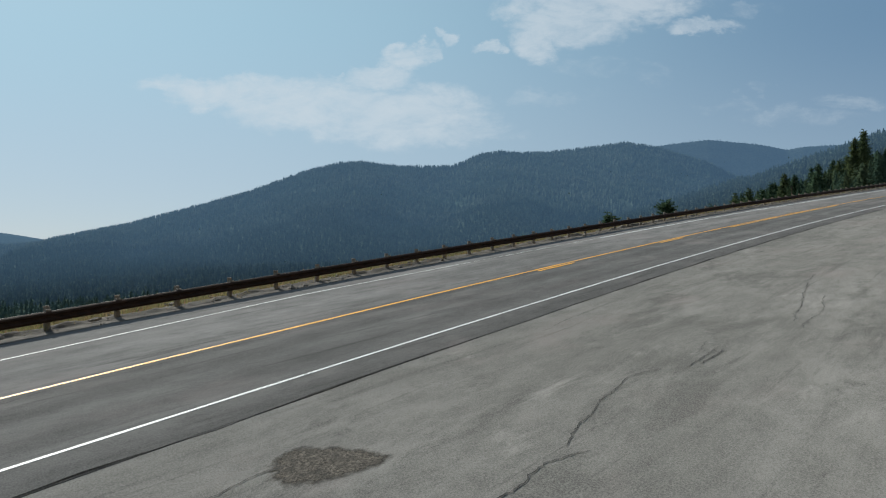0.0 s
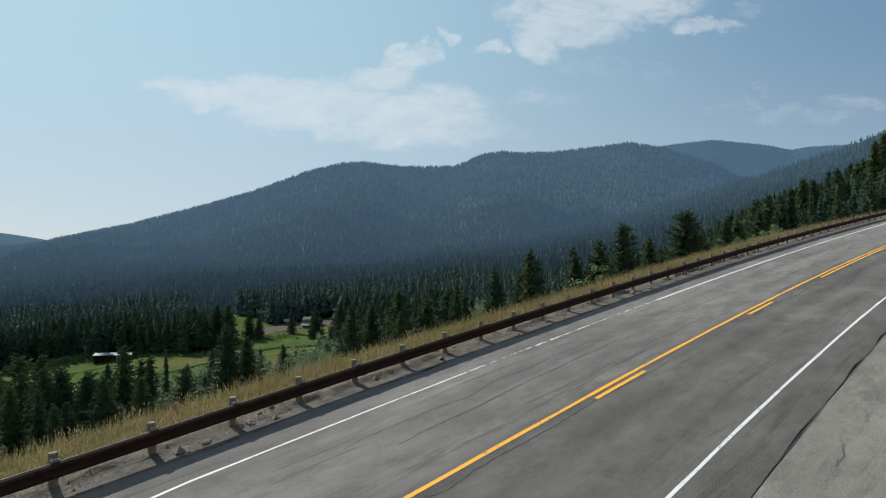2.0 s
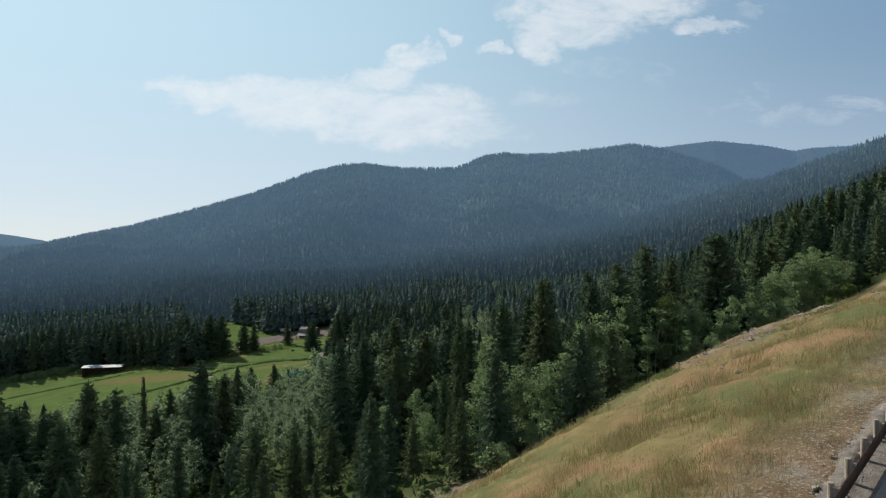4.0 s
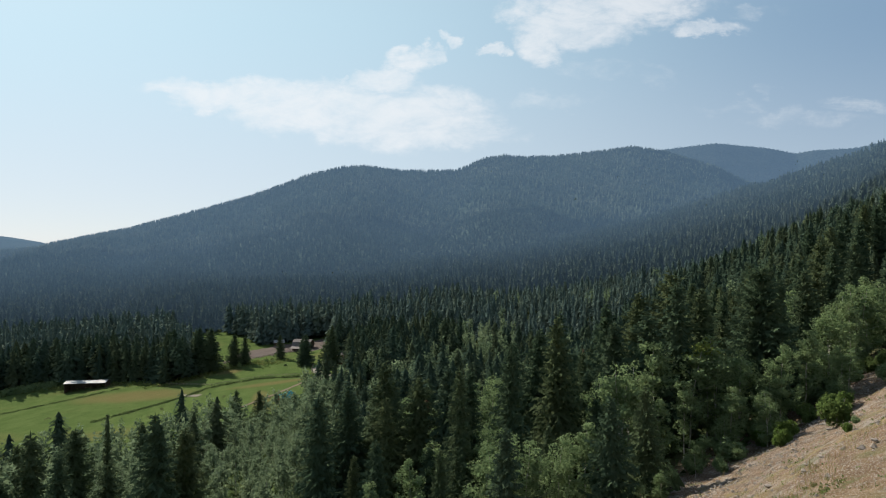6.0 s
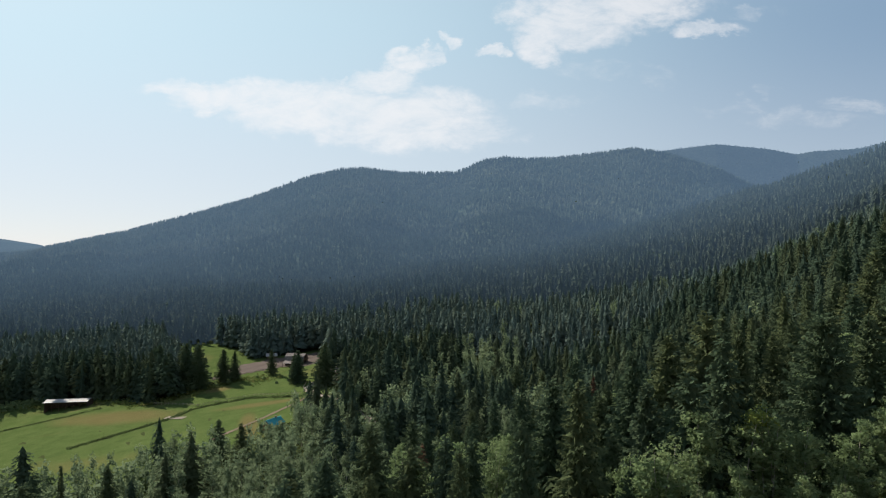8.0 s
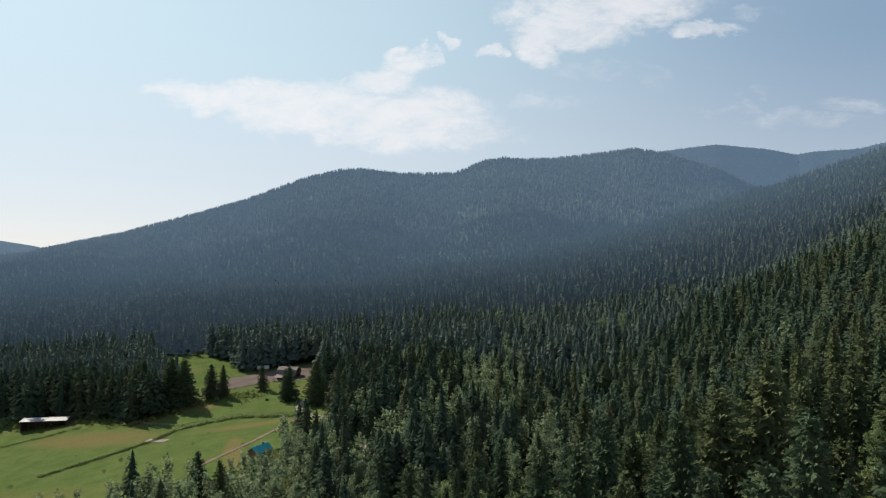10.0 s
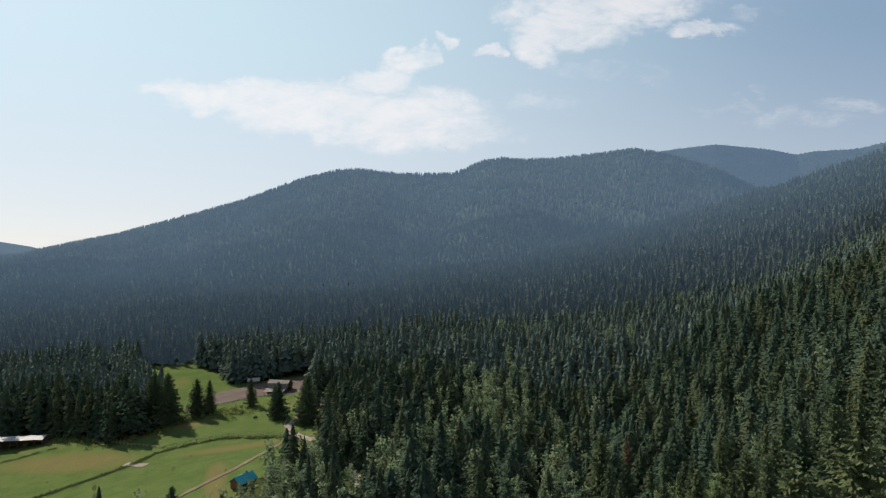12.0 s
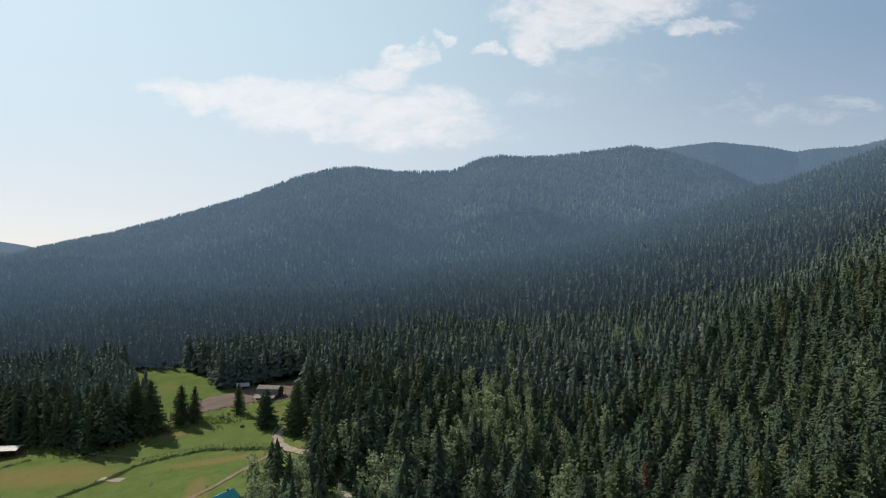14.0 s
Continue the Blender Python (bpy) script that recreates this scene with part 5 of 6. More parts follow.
def forest(name, xs, ys, templates, heights, base, mat, label, seed, widths=(0.85, 1.2), lift=None, soft=False):
    """Many trees joined into one mesh."""
    g = np.random.default_rng(seed)
    zs = land(xs, ys) if lift is None else lift
    which = g.integers(len(templates), size=xs.size)
    Vs, Fs, Ts, count = [], [], [], 0
    for k, (V, F) in enumerate(templates):
        sel = np.where(which == k)[0]
        if not sel.size:
            continue
        a = g.uniform(0, 6.283, sel.size)
        hs = heights[sel] / base
        ws = hs * g.uniform(*widths, sel.size)
        X = (V[None, :, 0] * np.cos(a)[:, None] - V[None, :, 1] * np.sin(a)[:, None]) * ws[:, None] + xs[sel][:, None]
        Y = (V[None, :, 0] * np.sin(a)[:, None] + V[None, :, 1] * np.cos(a)[:, None]) * ws[:, None] + ys[sel][:, None]
        Z = V[None, :, 2] * hs[:, None] + zs[sel][:, None] - 0.3
        Vs.append(np.stack([X, Y, Z], -1).reshape(-1, 3))
        Fs.append((F[None] + (count + np.arange(sel.size) * len(V))[:, None, None]).reshape(-1, F.shape[1]))
        Ts.append(np.repeat(g.uniform(0, 1, sel.size), len(V)))
        count += sel.size * len(V)
    me = mesh_of(name, np.concatenate(Vs), np.concatenate(Fs), mat, np.concatenate(Ts))
    if soft:
        me.shade_smooth()
    return tagged(new(name, me), label, "forest", kind="stuff")


def sprayed_tree(h, r, sprays, tiers, points, seed, bare=0.06, power=0.75, inner=0.66, level=0.4):
    """A conifer for the middle distance: a dark inner crown hung all round with small drooping sprays."""
    g = np.random.default_rng(seed)
    CV, CF = tiered_tree(h * 0.97, r * inner, tiers, points, seed + 300, bare + 0.02, power)
    f = bare + (1 - bare) * (1 - np.sqrt(1 - g.uniform(0, 0.99, sprays)))
    a = g.uniform(0, 6.283, sprays)
    lobe = 1 + 0.16 * np.sin(a * 2 + g.uniform(0, 6.28) + f * 9) + 0.10 * np.sin(f * 40 + g.uniform(0, 6.28))
    reach = (r * (1 - (f - bare) / (1 - bare)) ** power + 0.12) * lobe * g.uniform(inner + 0.06, 1.12, sprays)
    size = h / 20 * (0.55 + 0.05 * reach) * math.sqrt(240 / sprays) * g.uniform(0.7, 1.35, sprays)
    z = f * h
    at = lambda q, w_, zz: np.stack([np.cos(a) * q - np.sin(a) * w_, np.sin(a) * q + np.cos(a) * w_, zz], -1)
    T = np.stack([at(np.maximum(reach - size * 1.3, 0), 0, z + size * g.uniform(level, 1.0, sprays)), at(reach, size * g.uniform(0.4, 0.9, sprays), z - size * g.uniform(level - 0.5, 0.7, sprays)),
                  at(reach + size * g.uniform(-0.2, 0.4, sprays), -size * g.uniform(0.4, 0.9, sprays), z - size * g.uniform(level - 0.5, 0.7, sprays))], 1)
    V = np.concatenate([CV, T.reshape(-1, 3)])
    return V, np.concatenate([CF, len(CV) + np.arange(sprays * 3).reshape(-1, 3)])


RICH = [sprayed_tree(20, (3.2, 3.7, 4.0, 2.9, 3.5)[i], 620, 12, 5, 260 + i, (0.05, 0.1, 0.16)[i % 3], (0.85, 0.7, 0.6)[i % 3]) for i in range(5)]
FINE = [sprayed_tree(20, (3.2, 3.7, 4.0, 2.9, 3.5, 3.0, 2.6)[i], 300, 9, 5, 160 + i, (0.05, 0.1, 0.16)[i % 3], (0.85, 0.7, 0.6)[i % 3]) for i in range(7)]
MID = [sprayed_tree(20, (3.2, 3.7, 4.0, 2.9, 3.4, 3.1, 2.6)[i], 84, 6, 4, 60 + i, (0.05, 0.1, 0.2)[i % 3], (0.9, 0.75, 0.65)[i % 3], 0.74, 0.6) for i in range(7)]
OFF = [sprayed_tree(20, 3.1 + 0.4 * (i % 3), 26, 4, 3, 70 + i, 0.08, (0.9, 0.75)[i % 2], 0.85, 0.85) for i in range(6)]
HAZY = [sprayed_tree(20, 3.2 + 0.4 * (i % 3), 10, 4, 3, 76 + i, 0.08, 0.8, 0.92, 0.9) for i in range(6)]
TINY = [star_tree(2, 3, 20, 4.2, 80 + i) for i in range(3)]


def tuft_tree(seed, leaves, size):
    g = np.random.default_rng(seed)
    c = np.array([[g.normal(0, 0.75), g.normal(0, 0.75), z_] for z_ in np.linspace(0.9, 11.2, 14)])
    return leaf_cloud(g, c, g.uniform(0.9, 1.5, 14), leaves, size)


TUFT = [tuft_tree(90 + i, 260, 0.4) for i in range(4)]
TUFT_OFF = [tuft_tree(95 + i, 45, 0.95) for i in range(3)]

# woods out to half a kilometre
x, y = scatter(40000, 21, 240, 520)
keep = thin(x, y, 5.0) & wooded(x, y)
x, y = np.r_[x[keep], [p[0] for p in rest]], np.r_[y[keep], [p[1] for p in rest]]
asp = np.r_[np.random.default_rng(5).uniform(size=keep.sum()) < aspenish(x[: keep.sum()], y[: keep.sum()]), np.array([p[2] for p in rest], bool)]
g = np.random.default_rng(22)
tall = np.where((x < -80) & (y > 350), g.uniform(22, 31, x.size), g.uniform(15, 26, x.size) * (1 - 0.27 * ease(-20, 50, x)))
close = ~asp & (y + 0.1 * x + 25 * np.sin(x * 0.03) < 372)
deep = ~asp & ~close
rich = close & (np.arange(x.size) >= keep.sum())
close &= ~rich
forest("forest", x[rich], y[rich], RICH, tall[rich], 20.0, M_MIDNEEDLE, "close-set green conifers on the slope below the road", 27, (1.3, 1.75))
forest("forest", x[close], y[close], FINE, tall[close], 20.0, M_MIDNEEDLE, "dense dark green conifer woods on the valley side", 23, (1.25, 1.7))
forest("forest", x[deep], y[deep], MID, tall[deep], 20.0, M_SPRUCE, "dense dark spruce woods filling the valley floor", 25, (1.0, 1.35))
forest("aspen_grove", x[asp], y[asp], TUFT, g.uniform(11, 17, asp.sum()), 12.0, M_GROVE, "pale green aspen groves among the conifers", 24)
# beyond, to the foot of the mountains
x, y = scatter(34000, 31, 520, 800)
keep = thin(x, y, 6.8) & wooded(x, y)
x, y = x[keep], y[keep]
asp = np.random.default_rng(6).uniform(size=x.size) < 0.03 + 0.3 * (np.sin(x * 0.02) * np.sin(y * 0.013 + 2) > 0.75)
far_ = ~asp & (g.uniform(size=x.size) < ease(600, 800, y))
near_ = ~asp & ~far_
# these spruces too carry the painted haze glow of the far slopes
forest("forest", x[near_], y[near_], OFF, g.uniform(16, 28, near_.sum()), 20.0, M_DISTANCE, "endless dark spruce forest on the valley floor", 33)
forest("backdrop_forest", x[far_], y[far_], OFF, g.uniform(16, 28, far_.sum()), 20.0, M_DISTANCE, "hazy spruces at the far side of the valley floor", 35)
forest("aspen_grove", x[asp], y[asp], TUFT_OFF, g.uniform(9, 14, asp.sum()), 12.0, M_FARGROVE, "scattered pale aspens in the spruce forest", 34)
# slopes of the spur and the main ridge
g = np.random.default_rng(41)
yy = np.sqrt(g.uniform(790**2, 1100**2, 22000))
xx = -5 + g.uniform(-0.85, 0.85, yy.size) * yy
keep = thin(xx, yy, 7.0) & wooded(xx, yy)
veil_ = keep & (g.uniform(size=xx.size) < ease(850, 1100, yy) * ease(0.15, -0.05, xx / yy))
keep &= ~veil_
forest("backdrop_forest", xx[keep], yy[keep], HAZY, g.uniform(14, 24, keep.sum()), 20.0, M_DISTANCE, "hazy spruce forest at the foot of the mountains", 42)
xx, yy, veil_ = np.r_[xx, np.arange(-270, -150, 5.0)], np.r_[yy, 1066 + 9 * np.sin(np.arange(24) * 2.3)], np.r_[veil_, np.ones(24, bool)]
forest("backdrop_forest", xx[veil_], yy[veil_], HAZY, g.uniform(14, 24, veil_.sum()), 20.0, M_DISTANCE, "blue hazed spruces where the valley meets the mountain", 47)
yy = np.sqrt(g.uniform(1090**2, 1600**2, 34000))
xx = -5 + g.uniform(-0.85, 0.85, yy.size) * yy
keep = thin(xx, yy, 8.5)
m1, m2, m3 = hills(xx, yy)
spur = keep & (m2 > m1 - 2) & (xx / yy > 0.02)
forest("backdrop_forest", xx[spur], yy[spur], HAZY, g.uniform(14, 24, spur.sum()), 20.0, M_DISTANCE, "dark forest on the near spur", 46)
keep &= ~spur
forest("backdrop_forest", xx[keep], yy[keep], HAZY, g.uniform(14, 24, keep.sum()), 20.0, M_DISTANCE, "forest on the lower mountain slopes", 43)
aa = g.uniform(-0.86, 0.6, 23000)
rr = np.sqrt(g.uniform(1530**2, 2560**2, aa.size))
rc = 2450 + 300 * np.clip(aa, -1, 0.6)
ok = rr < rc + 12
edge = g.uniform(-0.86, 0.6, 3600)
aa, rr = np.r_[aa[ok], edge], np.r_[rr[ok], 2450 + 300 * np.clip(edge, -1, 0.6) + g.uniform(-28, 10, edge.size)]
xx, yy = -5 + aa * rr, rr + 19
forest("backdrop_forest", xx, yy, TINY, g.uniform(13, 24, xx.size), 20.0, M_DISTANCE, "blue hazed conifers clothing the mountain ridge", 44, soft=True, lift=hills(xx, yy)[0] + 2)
aa = g.uniform(0.2, 0.9, 5000)
rr = g.uniform(3500, 4015, aa.size)
xx, yy = -5 + aa * rr, rr + 19
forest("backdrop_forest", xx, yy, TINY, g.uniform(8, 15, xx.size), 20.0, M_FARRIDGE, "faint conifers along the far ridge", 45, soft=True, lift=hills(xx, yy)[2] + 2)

# grass of the embankment
g = np.random.default_rng(51)
blades = []
for t in range(5):
    V, F = [], []
    for b in range(8):
        a, q = g.uniform(0, 6.28), g.uniform(0.02, 0.42)
        c = np.array([q * math.cos(a), q * math.sin(a), 0])
        hh, wd, a2 = g.uniform(0.25, 0.75), 0.014, g.uniform(0, 6.28)
        lean = g.normal(0, 0.16, 2)
        n0 = len(V)
        V += [tuple(c + [wd * math.cos(a2), wd * math.sin(a2), -0.1]), tuple(c - [wd * math.cos(a2), wd * math.sin(a2), 0.1]), tuple(c + [lean[0], lean[1], hh])]
        F += [(n0, n0 + 1, n0 + 2)]
    blades.append((np.array(V), np.array(F)))
s = np.r_[g.uniform(-60, 130, 15000), g.uniform(-45, 60, 14000), g.uniform(-25, 35, 14000), g.uniform(-42, 24, 12000), g.uniform(-25, 60, 9000)]
d = np.r_[0.12 + 46 * g.uniform(0, 1, 43000) ** 1.5, g.uniform(0.6, 13, 12000), g.uniform(2.5, 10, 9000)]
keep = g.uniform(size=s.size) > np.maximum(0.6 * ease(20, 27, d) * ease(22, 50, s), 0.85 * (1 - ease(1.0, 2.4 + 2.4 * ease(-2, 6, s) * (1 - ease(24, 34, s)), d)) * ease(-8, -1, s))
s, d = s[keep], d[keep]
b = -d + bend(s)
forest("grass", (s + b) / R2, (s - b) / R2, blades, g.uniform(0.4, 1.15, s.size), 1.0, M_GRASS, "dry golden grass with seed heads on the embankment", 52, (0.9, 1.6))

stalks = []
for t in range(4):
    V, F = [], []
    for b in range(4):
        a, q = g.uniform(0, 6.28), g.uniform(0.02, 0.5)
        c = np.array([q * math.cos(a), q * math.sin(a), 0.0])
        tip = c + [g.normal(0, 0.14), g.normal(0, 0.14), g.uniform(0.5, 0.85)]
        w_, a2 = 0.007, g.uniform(0, 3.14)
        e = np.array([math.cos(a2), math.sin(a2), 0.0])
        n0 = len(V)
        V += [tuple(c + e * w_ - [0, 0, 0.1]), tuple(c - e * w_ - [0, 0, 0.1]), tuple(tip), tuple(tip - [0, 0, 0.04]), tuple(tip + e * 0.011 + [0, 0, 0.03]), tuple(tip - e * 0.011 + [0, 0, 0.04]), tuple(tip + [0.015, 0, 0.10])]
        F += [(n0, n0 + 1, n0 + 2), (n0 + 3, n0 + 4, n0 + 5), (n0 + 4, n0 + 6, n0 + 5)]
    stalks.append((np.array(V), np.array(F)))
s, d = np.r_[g.uniform(-45, 70, 4200), g.uniform(-40, 90, 4200)], np.r_[0.4 + g.exponential(3.0, 4200), g.normal(9.0, 2.4, 4200)]
b = -d + bend(s)
forest("seed_grass", (s + b) / R2, (s - b) / R2, stalks, g.uniform(0.4, 1.0, s.size), 1.0, M_SEED, "tall dry grass stalks with pale seed heads behind the rail", 53, (0.9, 1.5))

# understorey of shrubs among the nearer trees
g = np.random.default_rng(61)
x, y = scatter(7000, 62, 45, 330, 0.9)
keep = wooded(x, y) & thin(x, y, 2.6)
x, y = x[keep], y[keep]
BRUSH = []
for i in range(4):
    r_ = np.random.default_rng(63 + i)
    c_ = np.array([[r_.normal(0, 0.8), r_.normal(0, 0.8), r_.uniform(0.4, 1.6)] for _ in range(7)])
    BRUSH.append(leaf_cloud(r_, c_, r_.uniform(0.5, 0.9, 7), 28, 0.4))
forest("underbrush", x, y, BRUSH, g.uniform(0.7, 1.8, x.size), 1.0, M_BRUSH, "light green undergrowth between the trees", 65)

g = np.random.default_rng(91)
s = np.r_[g.uniform(18, 66, 3200), g.uniform(10, 110, 700)]
d = np.r_[18 - 0.45 * (s[:3200] - 40) + g.normal(0, 1.3, 3200), g.uniform(4, 44, 700)]
b = -d + bend(s)
forest("weeds", (s + b) / R2, (s - b) / R2, BRUSH, g.uniform(0.05, 0.17, s.size), 1.0, M_WEED, "low green weeds in patches on the embankment", 92, (1.0, 1.8))

# ---- valley meadow and ranch ----
def patch(name, poly, lift, cell, mat, label, category):
    """A sheet over the ground inside an outline."""
    p = np.array(poly, float)
    xs = np.arange(p[:, 0].min(), p[:, 0].max() + cell, cell)
    ys = np.arange(p[:, 1].min(), p[:, 1].max() + cell, cell)
    X, Y = np.meshgrid(xs, ys)
    cx, cy = X[:-1, :-1] + cell / 2, Y[:-1, :-1] + cell / 2
    wob = cell * 0.8
    ok = inside(cx + wob * np.sin(cy * 0.7), cy + wob * np.sin(cx * 0.9), poly)
    i = np.arange(X.size).reshape(X.shape)
    q = np.stack([i[:-1, :-1], i[:-1, 1:], i[1:, 1:], i[1:, :-1]], -1)[ok]
    used, inv = np.unique(q, return_inverse=True)
    V = np.stack([X.ravel(), Y.ravel(), land(X.ravel(), Y.ravel()) + lift], -1)[used]
    me = mesh_of(name, V, inv.reshape(-1, 4), mat)
    me.shade_smooth()
    return tagged(new(name, me), label, category, kind="structure")


def ribbon(name, pts, width, lift, mat, label, category):
    pts = np.array(pts, float)
    t = np.r_[0, np.cumsum(np.hypot(*np.diff(pts, axis=0).T))]
    u = np.arange(0, t[-1], 1.0)
    x, y = np.interp(u, t, pts[:, 0]), np.interp(u, t, pts[:, 1])
    for _ in range(6):
        x[1:-1], y[1:-1] = (x[:-2] + 2 * x[1:-1] + x[2:]) / 4, (y[:-2] + 2 * y[1:-1] + y[2:]) / 4
    tx, ty = np.gradient(x), np.gradient(y)
    ln = np.hypot(tx, ty)
    wd = width / 2 * (1 + 0.15 * np.sin(u * 0.7))
    L = np.stack([x - ty / ln * wd, y + tx / ln * wd], -1)
    R = np.stack([x + ty / ln * wd, y - tx / ln * wd], -1)
    P = np.concatenate([L, R])
    V = np.column_stack([P, land(P[:, 0], P[:, 1]) + lift])
    n = u.size
    i = np.arange(n - 1)
    me = mesh_of(name, V, np.stack([i, i + n, i + n + 1, i + 1], -1), mat)
    me.shade_smooth()
    return tagged(new(name, me), label, category, kind="structure")


patch("field", CLEARING, 0.30, 3.0, M_FIELD, "green hay meadow with tan mown patches", "field")
patch("corral", [(-170, 400), (-168, 436), (-143, 452), (-112, 458), (-102, 430), (-106, 414), (-124, 419), (-154, 408)], 0.42, 1.5, M_CORRAL, "bare brown dirt of the corral", "corral")
ribbon("drive", [(-70, 322), (-78, 328), (-86, 338), (-92, 352), (-90, 366), (-87, 389), (-85, 404)], 4.0, 0.5, M_TRACK, "pale gravel drive curving between the trees", "drive")
ribbon("drive", [(-84, 331), (-88, 323), (-94, 309), (-99, 297), (-105, 286), (-113, 270)], 2.4, 0.48, M_DIRT, "pale dirt track along the meadow edge", "drive")
ribbon("drive", [(-40, 262), (-44, 273), (-48, 284), (-54, 296), (-68, 320)], 3.4, 0.3, M_TRACK, "pale gravel drive among the trees", "drive")
ribbon("drive", [(-158, 321), (-151, 318), (-145, 316)], 3.6, 0.5, M_TRACK, "pale culvert crossing over the ditch", "culvert")
patch("lawn", [(-56, 276), (-46, 270), (-40, 276), (-44, 292), (-54, 294)], 0.3, 1.5, M_FIELD, "small green lawn among the trees", "lawn")


def brush_line(pts, n, h, seed, mat, label, spread=0.7):
    r = np.random.default_rng(seed)
    pts = np.array(pts, float)
    t = np.r_[0, np.cumsum(np.hypot(*np.diff(pts, axis=0).T))]
    u = r.uniform(0, t[-1], n)
    x = np.interp(u, t, pts[:, 0]) + r.normal(0, spread, n)
    y = np.interp(u, t, pts[:, 1]) + r.normal(0, spread, n)
    forest("ditch_grass", x, y, BRUSH, r.uniform(*h, n), 1.0, mat, label, seed)


brush_line([(-185, 285), (-167, 303), (-153, 320), (-149, 332), (-136, 339), (-121, 343), (-89, 334)], 700, (0.3, 0.85), 71, M_BRUSH, "dark rushes along a meadow ditch", 0.6)
brush_line([(-290, 305), (-227, 348), (-215, 359)], 360, (0.3, 0.75), 72, M_BRUSH, "dark rushes along a second ditch", 0.5)
brush_line([(-330, 358), (-290, 378), (-226, 376), (-185, 356), (-165, 372), (-150, 395), (-122, 381)], 700, (0.5, 1.3), 73, M_MEADOW_GRASS, "rough tall grass at the meadow margin", 4.0)
brush_line([(-310, 365), (-270, 384), (-262, 386)], 160, (1.2, 2.4), 74, M_LEAF, "willow bushes behind the shed", 3.5)
for x, y, h in [(-128, 385, 3), (-135, 392, 2.6), (-150, 384, 3.2), (-157, 381, 3), (-116, 372, 2), (-187, 367, 3), (-196, 370, 3)]:
    plant("shrub", SHRUB[1], x, y, h, 3.0, "rounded green willow bush in the meadow", "shrub", "bushes in the meadow", 1.3)


def slab(bm, p, q, r, s, t):
    """A sheet through four corners with thickness t downwards."""
    top = [bm.verts.new(v) for v in (p, q, r, s)]
    low = [bm.verts.new((v[0], v[1], v[2] - t)) for v in (p, q, r, s)]
    bm.faces.new(top), bm.faces.new(low[::-1])
    for i in range(4):
        bm.faces.new((top[i], low[i], low[(i + 1) % 4], top[(i + 1) % 4]))


def building(name, x, y, rz, length, width, wall, rise, m_wall, m_roof, label, category, open_front=False, eave=0.6, doors=1, windows=2, chimney=False):
    """A gabled building along its own x: walls with thickness, two roof slopes, doors and windows."""
    e = thing(name, at_ground(x, y, rz), label, category)
    a, b, t = length / 2, width / 2, 0.2
    for nm, q in (("back_wall", (-a, a, b - t, b)), ("front_wall", (-a, a, -b, -b + t))):
        if nm == "front_wall" and open_front:
            continue
        bm = bmesh.new()
        box(bm, *q, -1.0, wall)
        part("wall", from_bm("wall", bm, m_wall), e)
    for sx in (-1, 1):
        bm = bmesh.new()
        vs = []
        for xx in (sx * a, sx * (a - t)):
            vs.append([bm.verts.new(v) for v in ((xx, -b + t, -1), (xx, b - t, -1), (xx, b - t, wall), (xx, 0, wall + rise * 0.97), (xx, -b + t, wall))])
        bm.faces.new(vs[0]), bm.faces.new(vs[1][::-1])
        for i in range(5):
            bm.faces.new((vs[0][i], vs[1][i], vs[1][(i + 1) % 5], vs[0][(i + 1) % 5]))
        part("wall", from_bm("wall", bm, m_wall), e)
    k = rise / b
    for sy in (-1, 1):
        bm = bmesh.new()
        ye, ze = sy * (b + eave), wall - eave * k + 0.1
        slab(bm, (-a - eave, 0, wall + rise + 0.1), (a + eave, 0, wall + rise + 0.1), (a + eave, ye, ze), (-a - eave, ye, ze), 0.12)
        roof = part("roof", from_bm("roof", bm, m_roof), e)
        for i in range(int(length / 1.2)):
            bm = bmesh.new()
            xx = -a + 0.6 + i * 1.2
            slab(bm, (xx - 0.03, 0, wall + rise + 0.16), (xx + 0.03, 0, wall + rise + 0.16), (xx + 0.03, ye, ze + 0.06), (xx - 0.03, ye, ze + 0.06), 0.05)
            part("seam", from_bm("seam", bm, m_roof), roof)
    bm = bmesh.new()
    box(bm, -a - eave, a + eave, -0.15, 0.15, wall + rise + 0.09, wall + rise + 0.2)
    part("ridge_cap", from_bm("ridge_cap", bevelled(bm, 0.02), m_roof), e)
    if open_front:
        for i in range(int(length / 4) + 1):
            bm = bmesh.new()
            xx = -a + 0.15 + i * (length - 0.3) / int(length / 4)
            box(bm, xx - 0.12, xx + 0.12, -b, -b + 0.24, -1.0, wall)
            part("post", from_bm("post", bm, M_BARN), e)
        bm = bmesh.new()
        box(bm, -a, a, -b + 0.02, -b + 0.2, wall - 0.35, wall)
        part("beam", from_bm("beam", bm, M_BARN), e)
    else:
        for i in range(doors):
            bm = bmesh.new()
            xx = -a + length * (i + 0.5) / doors
            box(bm, xx - 0.5, xx + 0.5, -b - 0.05, -b - 0.003, 0.0, 2.05)
            part("door", from_bm("door", bm, M_DARK), e)
        for i in range(windows):
            bm = bmesh.new()
            xx = -a + length * (i + 0.25) / max(1, windows) + 0.6
            box(bm, xx - 0.5, xx + 0.5, -b - 0.06, -b - 0.003, 1.0, 2.0)
            wn = part("window", from_bm("window", bm, M_PLASTER), e)
            bm = bmesh.new()
            box(bm, xx - 0.42, xx + 0.42, -b - 0.075, -b - 0.063, 1.08, 1.92)
            part("pane", from_bm("pane", bm, M_DARK), wn)
    if chimney:
        bm = bmesh.new()
        box(bm, a * 0.4 - 0.3, a * 0.4 + 0.3, -0.3, 0.3, wall + rise * 0.6, wall + rise + 1.0)
        part("chimney", from_bm("chimney", bevelled(bm, 0.03), M_ROCK), e)
    return e


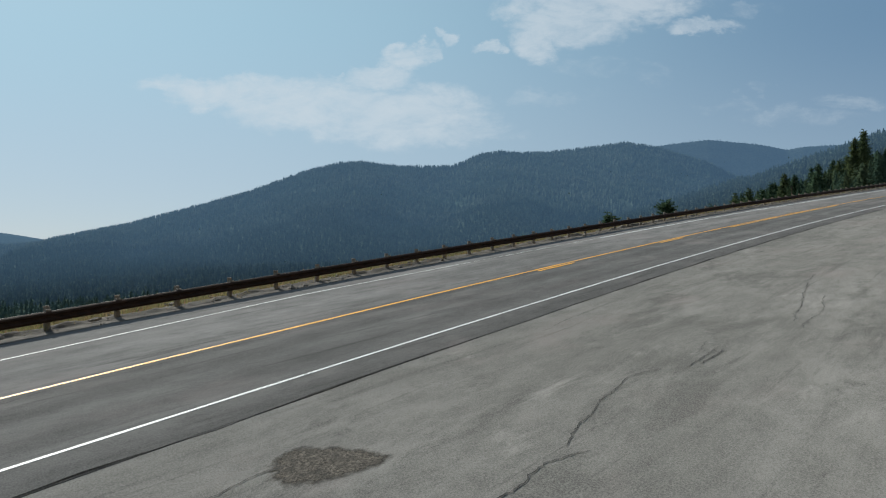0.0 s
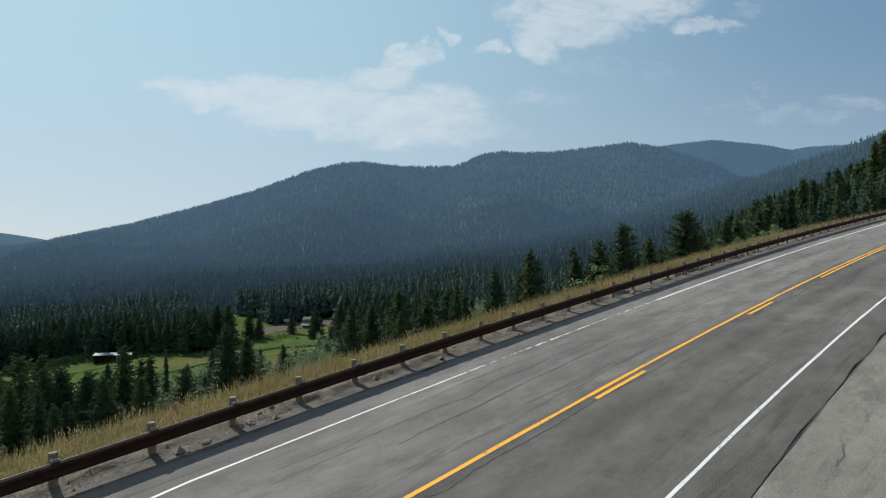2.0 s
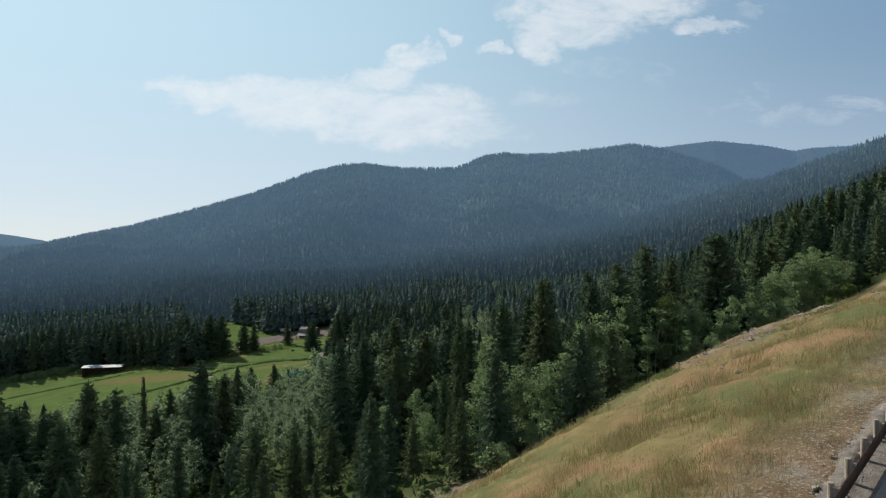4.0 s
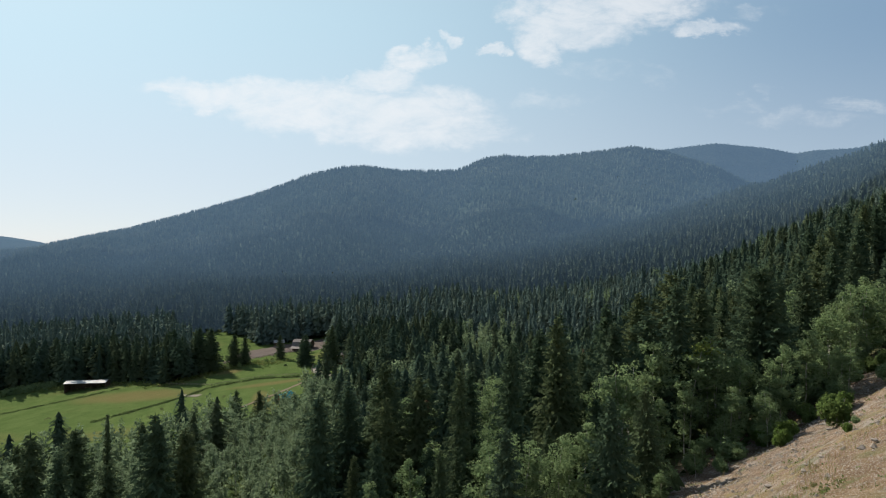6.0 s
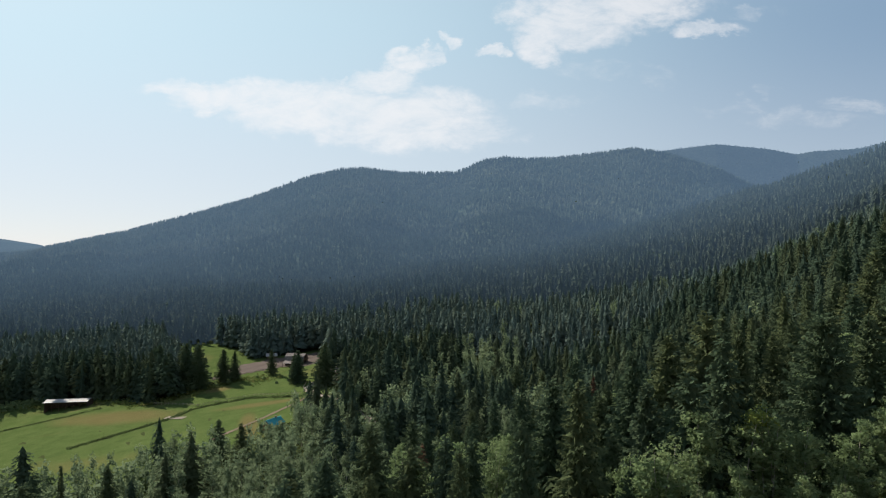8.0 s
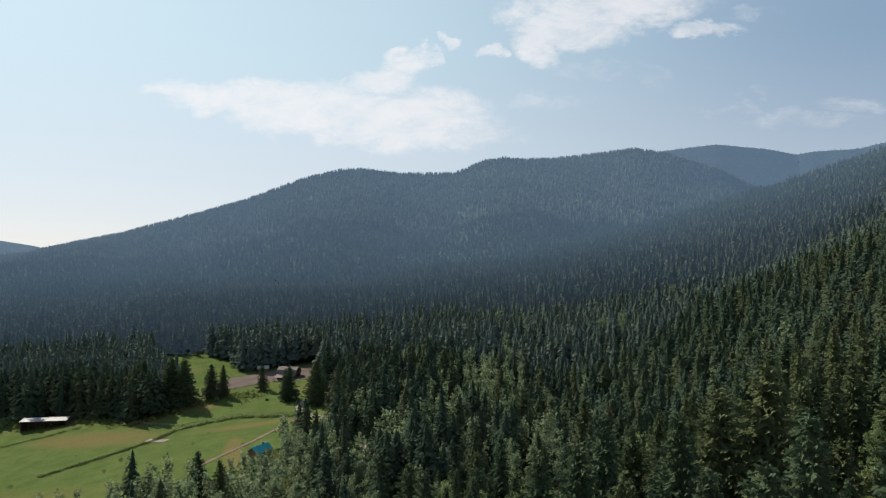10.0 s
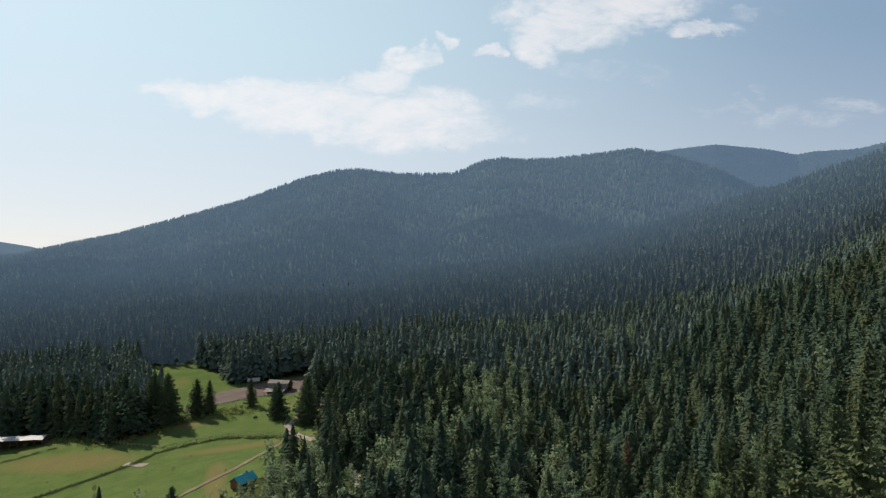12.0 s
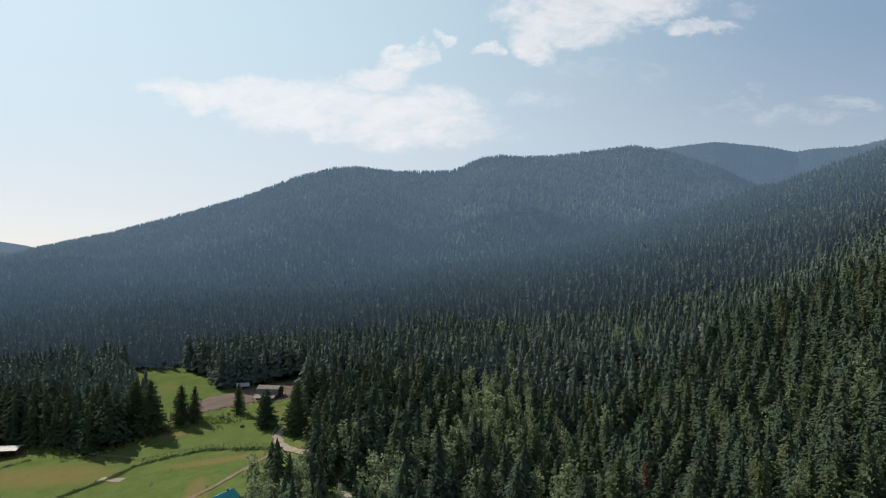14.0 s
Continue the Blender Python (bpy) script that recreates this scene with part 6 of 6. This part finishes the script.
building("long_shed", -242, 368.0, 10, 24, 8.0, 5.0, 0.9, M_BARN, M_TIN, "long open-fronted pole shed with a pale metal roof", "shed", True, 0.4)
building("cabin", -87.5, 278, 62, 7.5, 5.4, 2.6, 1.9, M_LOG, M_TEAL, "brown log cabin with a bright teal metal roof", "cabin", windows=2, chimney=True)
building("shed", -146, 455, 20, 7, 5, 2.6, 1.4, M_BARN, M_TIN, "small dark shed with a pale roof by the corral", "shed", windows=1)
building("house", -78, 356, 10, 12, 8, 2.8, 1.6, M_LOG, M_BROWNROOF, "low brown house with a shingle roof under trees", "house", windows=3, chimney=True)
building("house", -75, 376, 4, 10, 7, 2.8, 1.5, M_LOG, M_BROWNROOF, "brown house with a weathered roof beyond the drive", "house")
building("cabin", -12, 267, -20, 9, 6, 2.7, 1.8, M_LOG, M_BROWNROOF, "small log cabin with a grey roof in the trees", "cabin")
building("cabin", -33, 312, 30, 9, 6, 2.7, 1.8, M_LOG, M_BROWNROOF, "small cabin with a grey shingle roof in the trees", "cabin")
building("cabin", -24, 300, -35, 8, 6, 2.7, 1.8, M_LOG, M_TIN, "cabin with a light metal roof among conifers", "cabin")
building("cabin", 150, 440, 15, 8, 6, 2.7, 1.6, M_PLASTER, M_TIN, "white cabin half hidden on the wooded slope", "cabin")
building("house", -465, 1047, 10, 14, 9, 3.0, 0.9, M_PLASTER, M_TIN, "white house in a clearing of the far forest", "house")
building("house", -432, 1060, -15, 10, 8, 3.0, 0.9, M_PLASTER, M_TIN, "pale house in a clearing of the far forest", "house")


def gambrel_barn(x, y, rz):
    e = thing("barn", at_ground(x, y, rz), "dark gambrel-roofed wooden barn with a lean-to by the corral", "barn")
    prof = [(-4.5, 3.2), (-3.3, 6.0), (0, 7.6), (3.3, 6.0), (4.5, 3.2)]
    L = 6.5
    for sx in (-1, 1):
        bm = bmesh.new()
        ring = [(-4.4, -1)] + [(u * 0.97, v - 0.12) for u, v in prof] + [(4.4, -1)]
        v0 = [bm.verts.new((sx * L, u, v)) for u, v in ring]
        v1 = [bm.verts.new((sx * (L - 0.2), u, v)) for u, v in ring]
        bm.faces.new(v0), bm.faces.new(v1[::-1])
        for i in range(len(ring)):
            j = (i + 1) % len(ring)
            bm.faces.new((v0[i], v1[i], v1[j], v0[j]))
        part("wall", from_bm("wall", bm, M_BARN), e)
        bm = bmesh.new()
        box(bm, sx * (L + 0.06) - 0.05, sx * (L + 0.06) + 0.05, -1.6, 1.6, 0, 3.0)
        part("door", from_bm("door", bm, M_DARK), e)
        bm = bmesh.new()
        box(bm, sx * (L + 0.05) - 0.04, sx * (L + 0.05) + 0.04, -0.6, 0.6, 4.4, 5.6)
        part("loft_door", from_bm("loft_door", bm, M_DARK), e)
    for sy in (-1, 1):
        bm = bmesh.new()
        box(bm, -L + 0.2, L - 0.2, sy * 4.4 - 0.1, sy * 4.4 + 0.1, -1, 3.2)
        part("wall", from_bm("wall", bm, M_BARN), e)
    for (u0, v0), (u1, v1) in zip(prof, prof[1:]):
        bm = bmesh.new()
        slab(bm, (-L - 0.5, u0, v0), (L + 0.5, u0, v0), (L + 0.5, u1, v1), (-L - 0.5, u1, v1), 0.14)
        part("roof", from_bm("roof", bm, M_BROWNROOF), e)
    bm = bmesh.new()
    slab(bm, (-L, -4.6, 3.3), (L, -4.6, 3.3), (L, -9.5, 2.0), (-L, -9.5, 2.0), 0.14)
    part("lean_to_roof", from_bm("lean_to_roof", bm, M_BROWNROOF), e)
    for i in range(5):
        bm = bmesh.new()
        xx = -L + 0.3 + i * (2 * L - 0.6) / 4
        box(bm, xx - 0.1, xx + 0.1, -9.3, -9.1, -1, 2.0)
        part("post", from_bm("post", bm, M_BARN), e)
    return e


gambrel_barn(-119, 426, -8)


def fence(pts, label):
    """Posts with two rails between them."""
    pts = np.array(pts, float)
    t = np.r_[0, np.cumsum(np.hypot(*np.diff(pts, axis=0).T))]
    u = np.arange(0, t[-1], 3.0)
    x, y = np.interp(u, t, pts[:, 0]), np.interp(u, t, pts[:, 1])
    z = land(x, y) + 0.3
    e = thing("fence", Matrix(), label, "fence", "fences of the ranch")
    for i in range(u.size):
        p = part("post", FENCE_POST, e)
        p.matrix_world = pose(x[i], y[i], z[i])
        if i + 1 < u.size:
            for hgt in (0.6, 1.1):
                v, f = limb((x[i], y[i], z[i] + hgt), (x[i + 1], y[i + 1], z[i + 1] + hgt), 0.06, 0.06, 4)
                part("rail", mesh_of("rail", v, f, M_POST), e)


bm = bmesh.new()
bmesh.ops.create_cone(bm, cap_ends=True, segments=6, radius1=0.1, radius2=0.09, depth=1.9, matrix=Matrix.Translation((0, 0, 0.4)))
FENCE_POST = from_bm("post", bm, M_POST)
fence([(-187, 356), (-165, 346), (-149, 338), (-136, 343), (-121, 347), (-90, 338)], "weathered rail fence across the meadow")
fence([(-90, 338), (-94, 352), (-96, 366)], "weathered rail fence beside the drive")
fence([(-154, 406), (-124, 417), (-106, 412)], "weathered corral fence of grey poles")
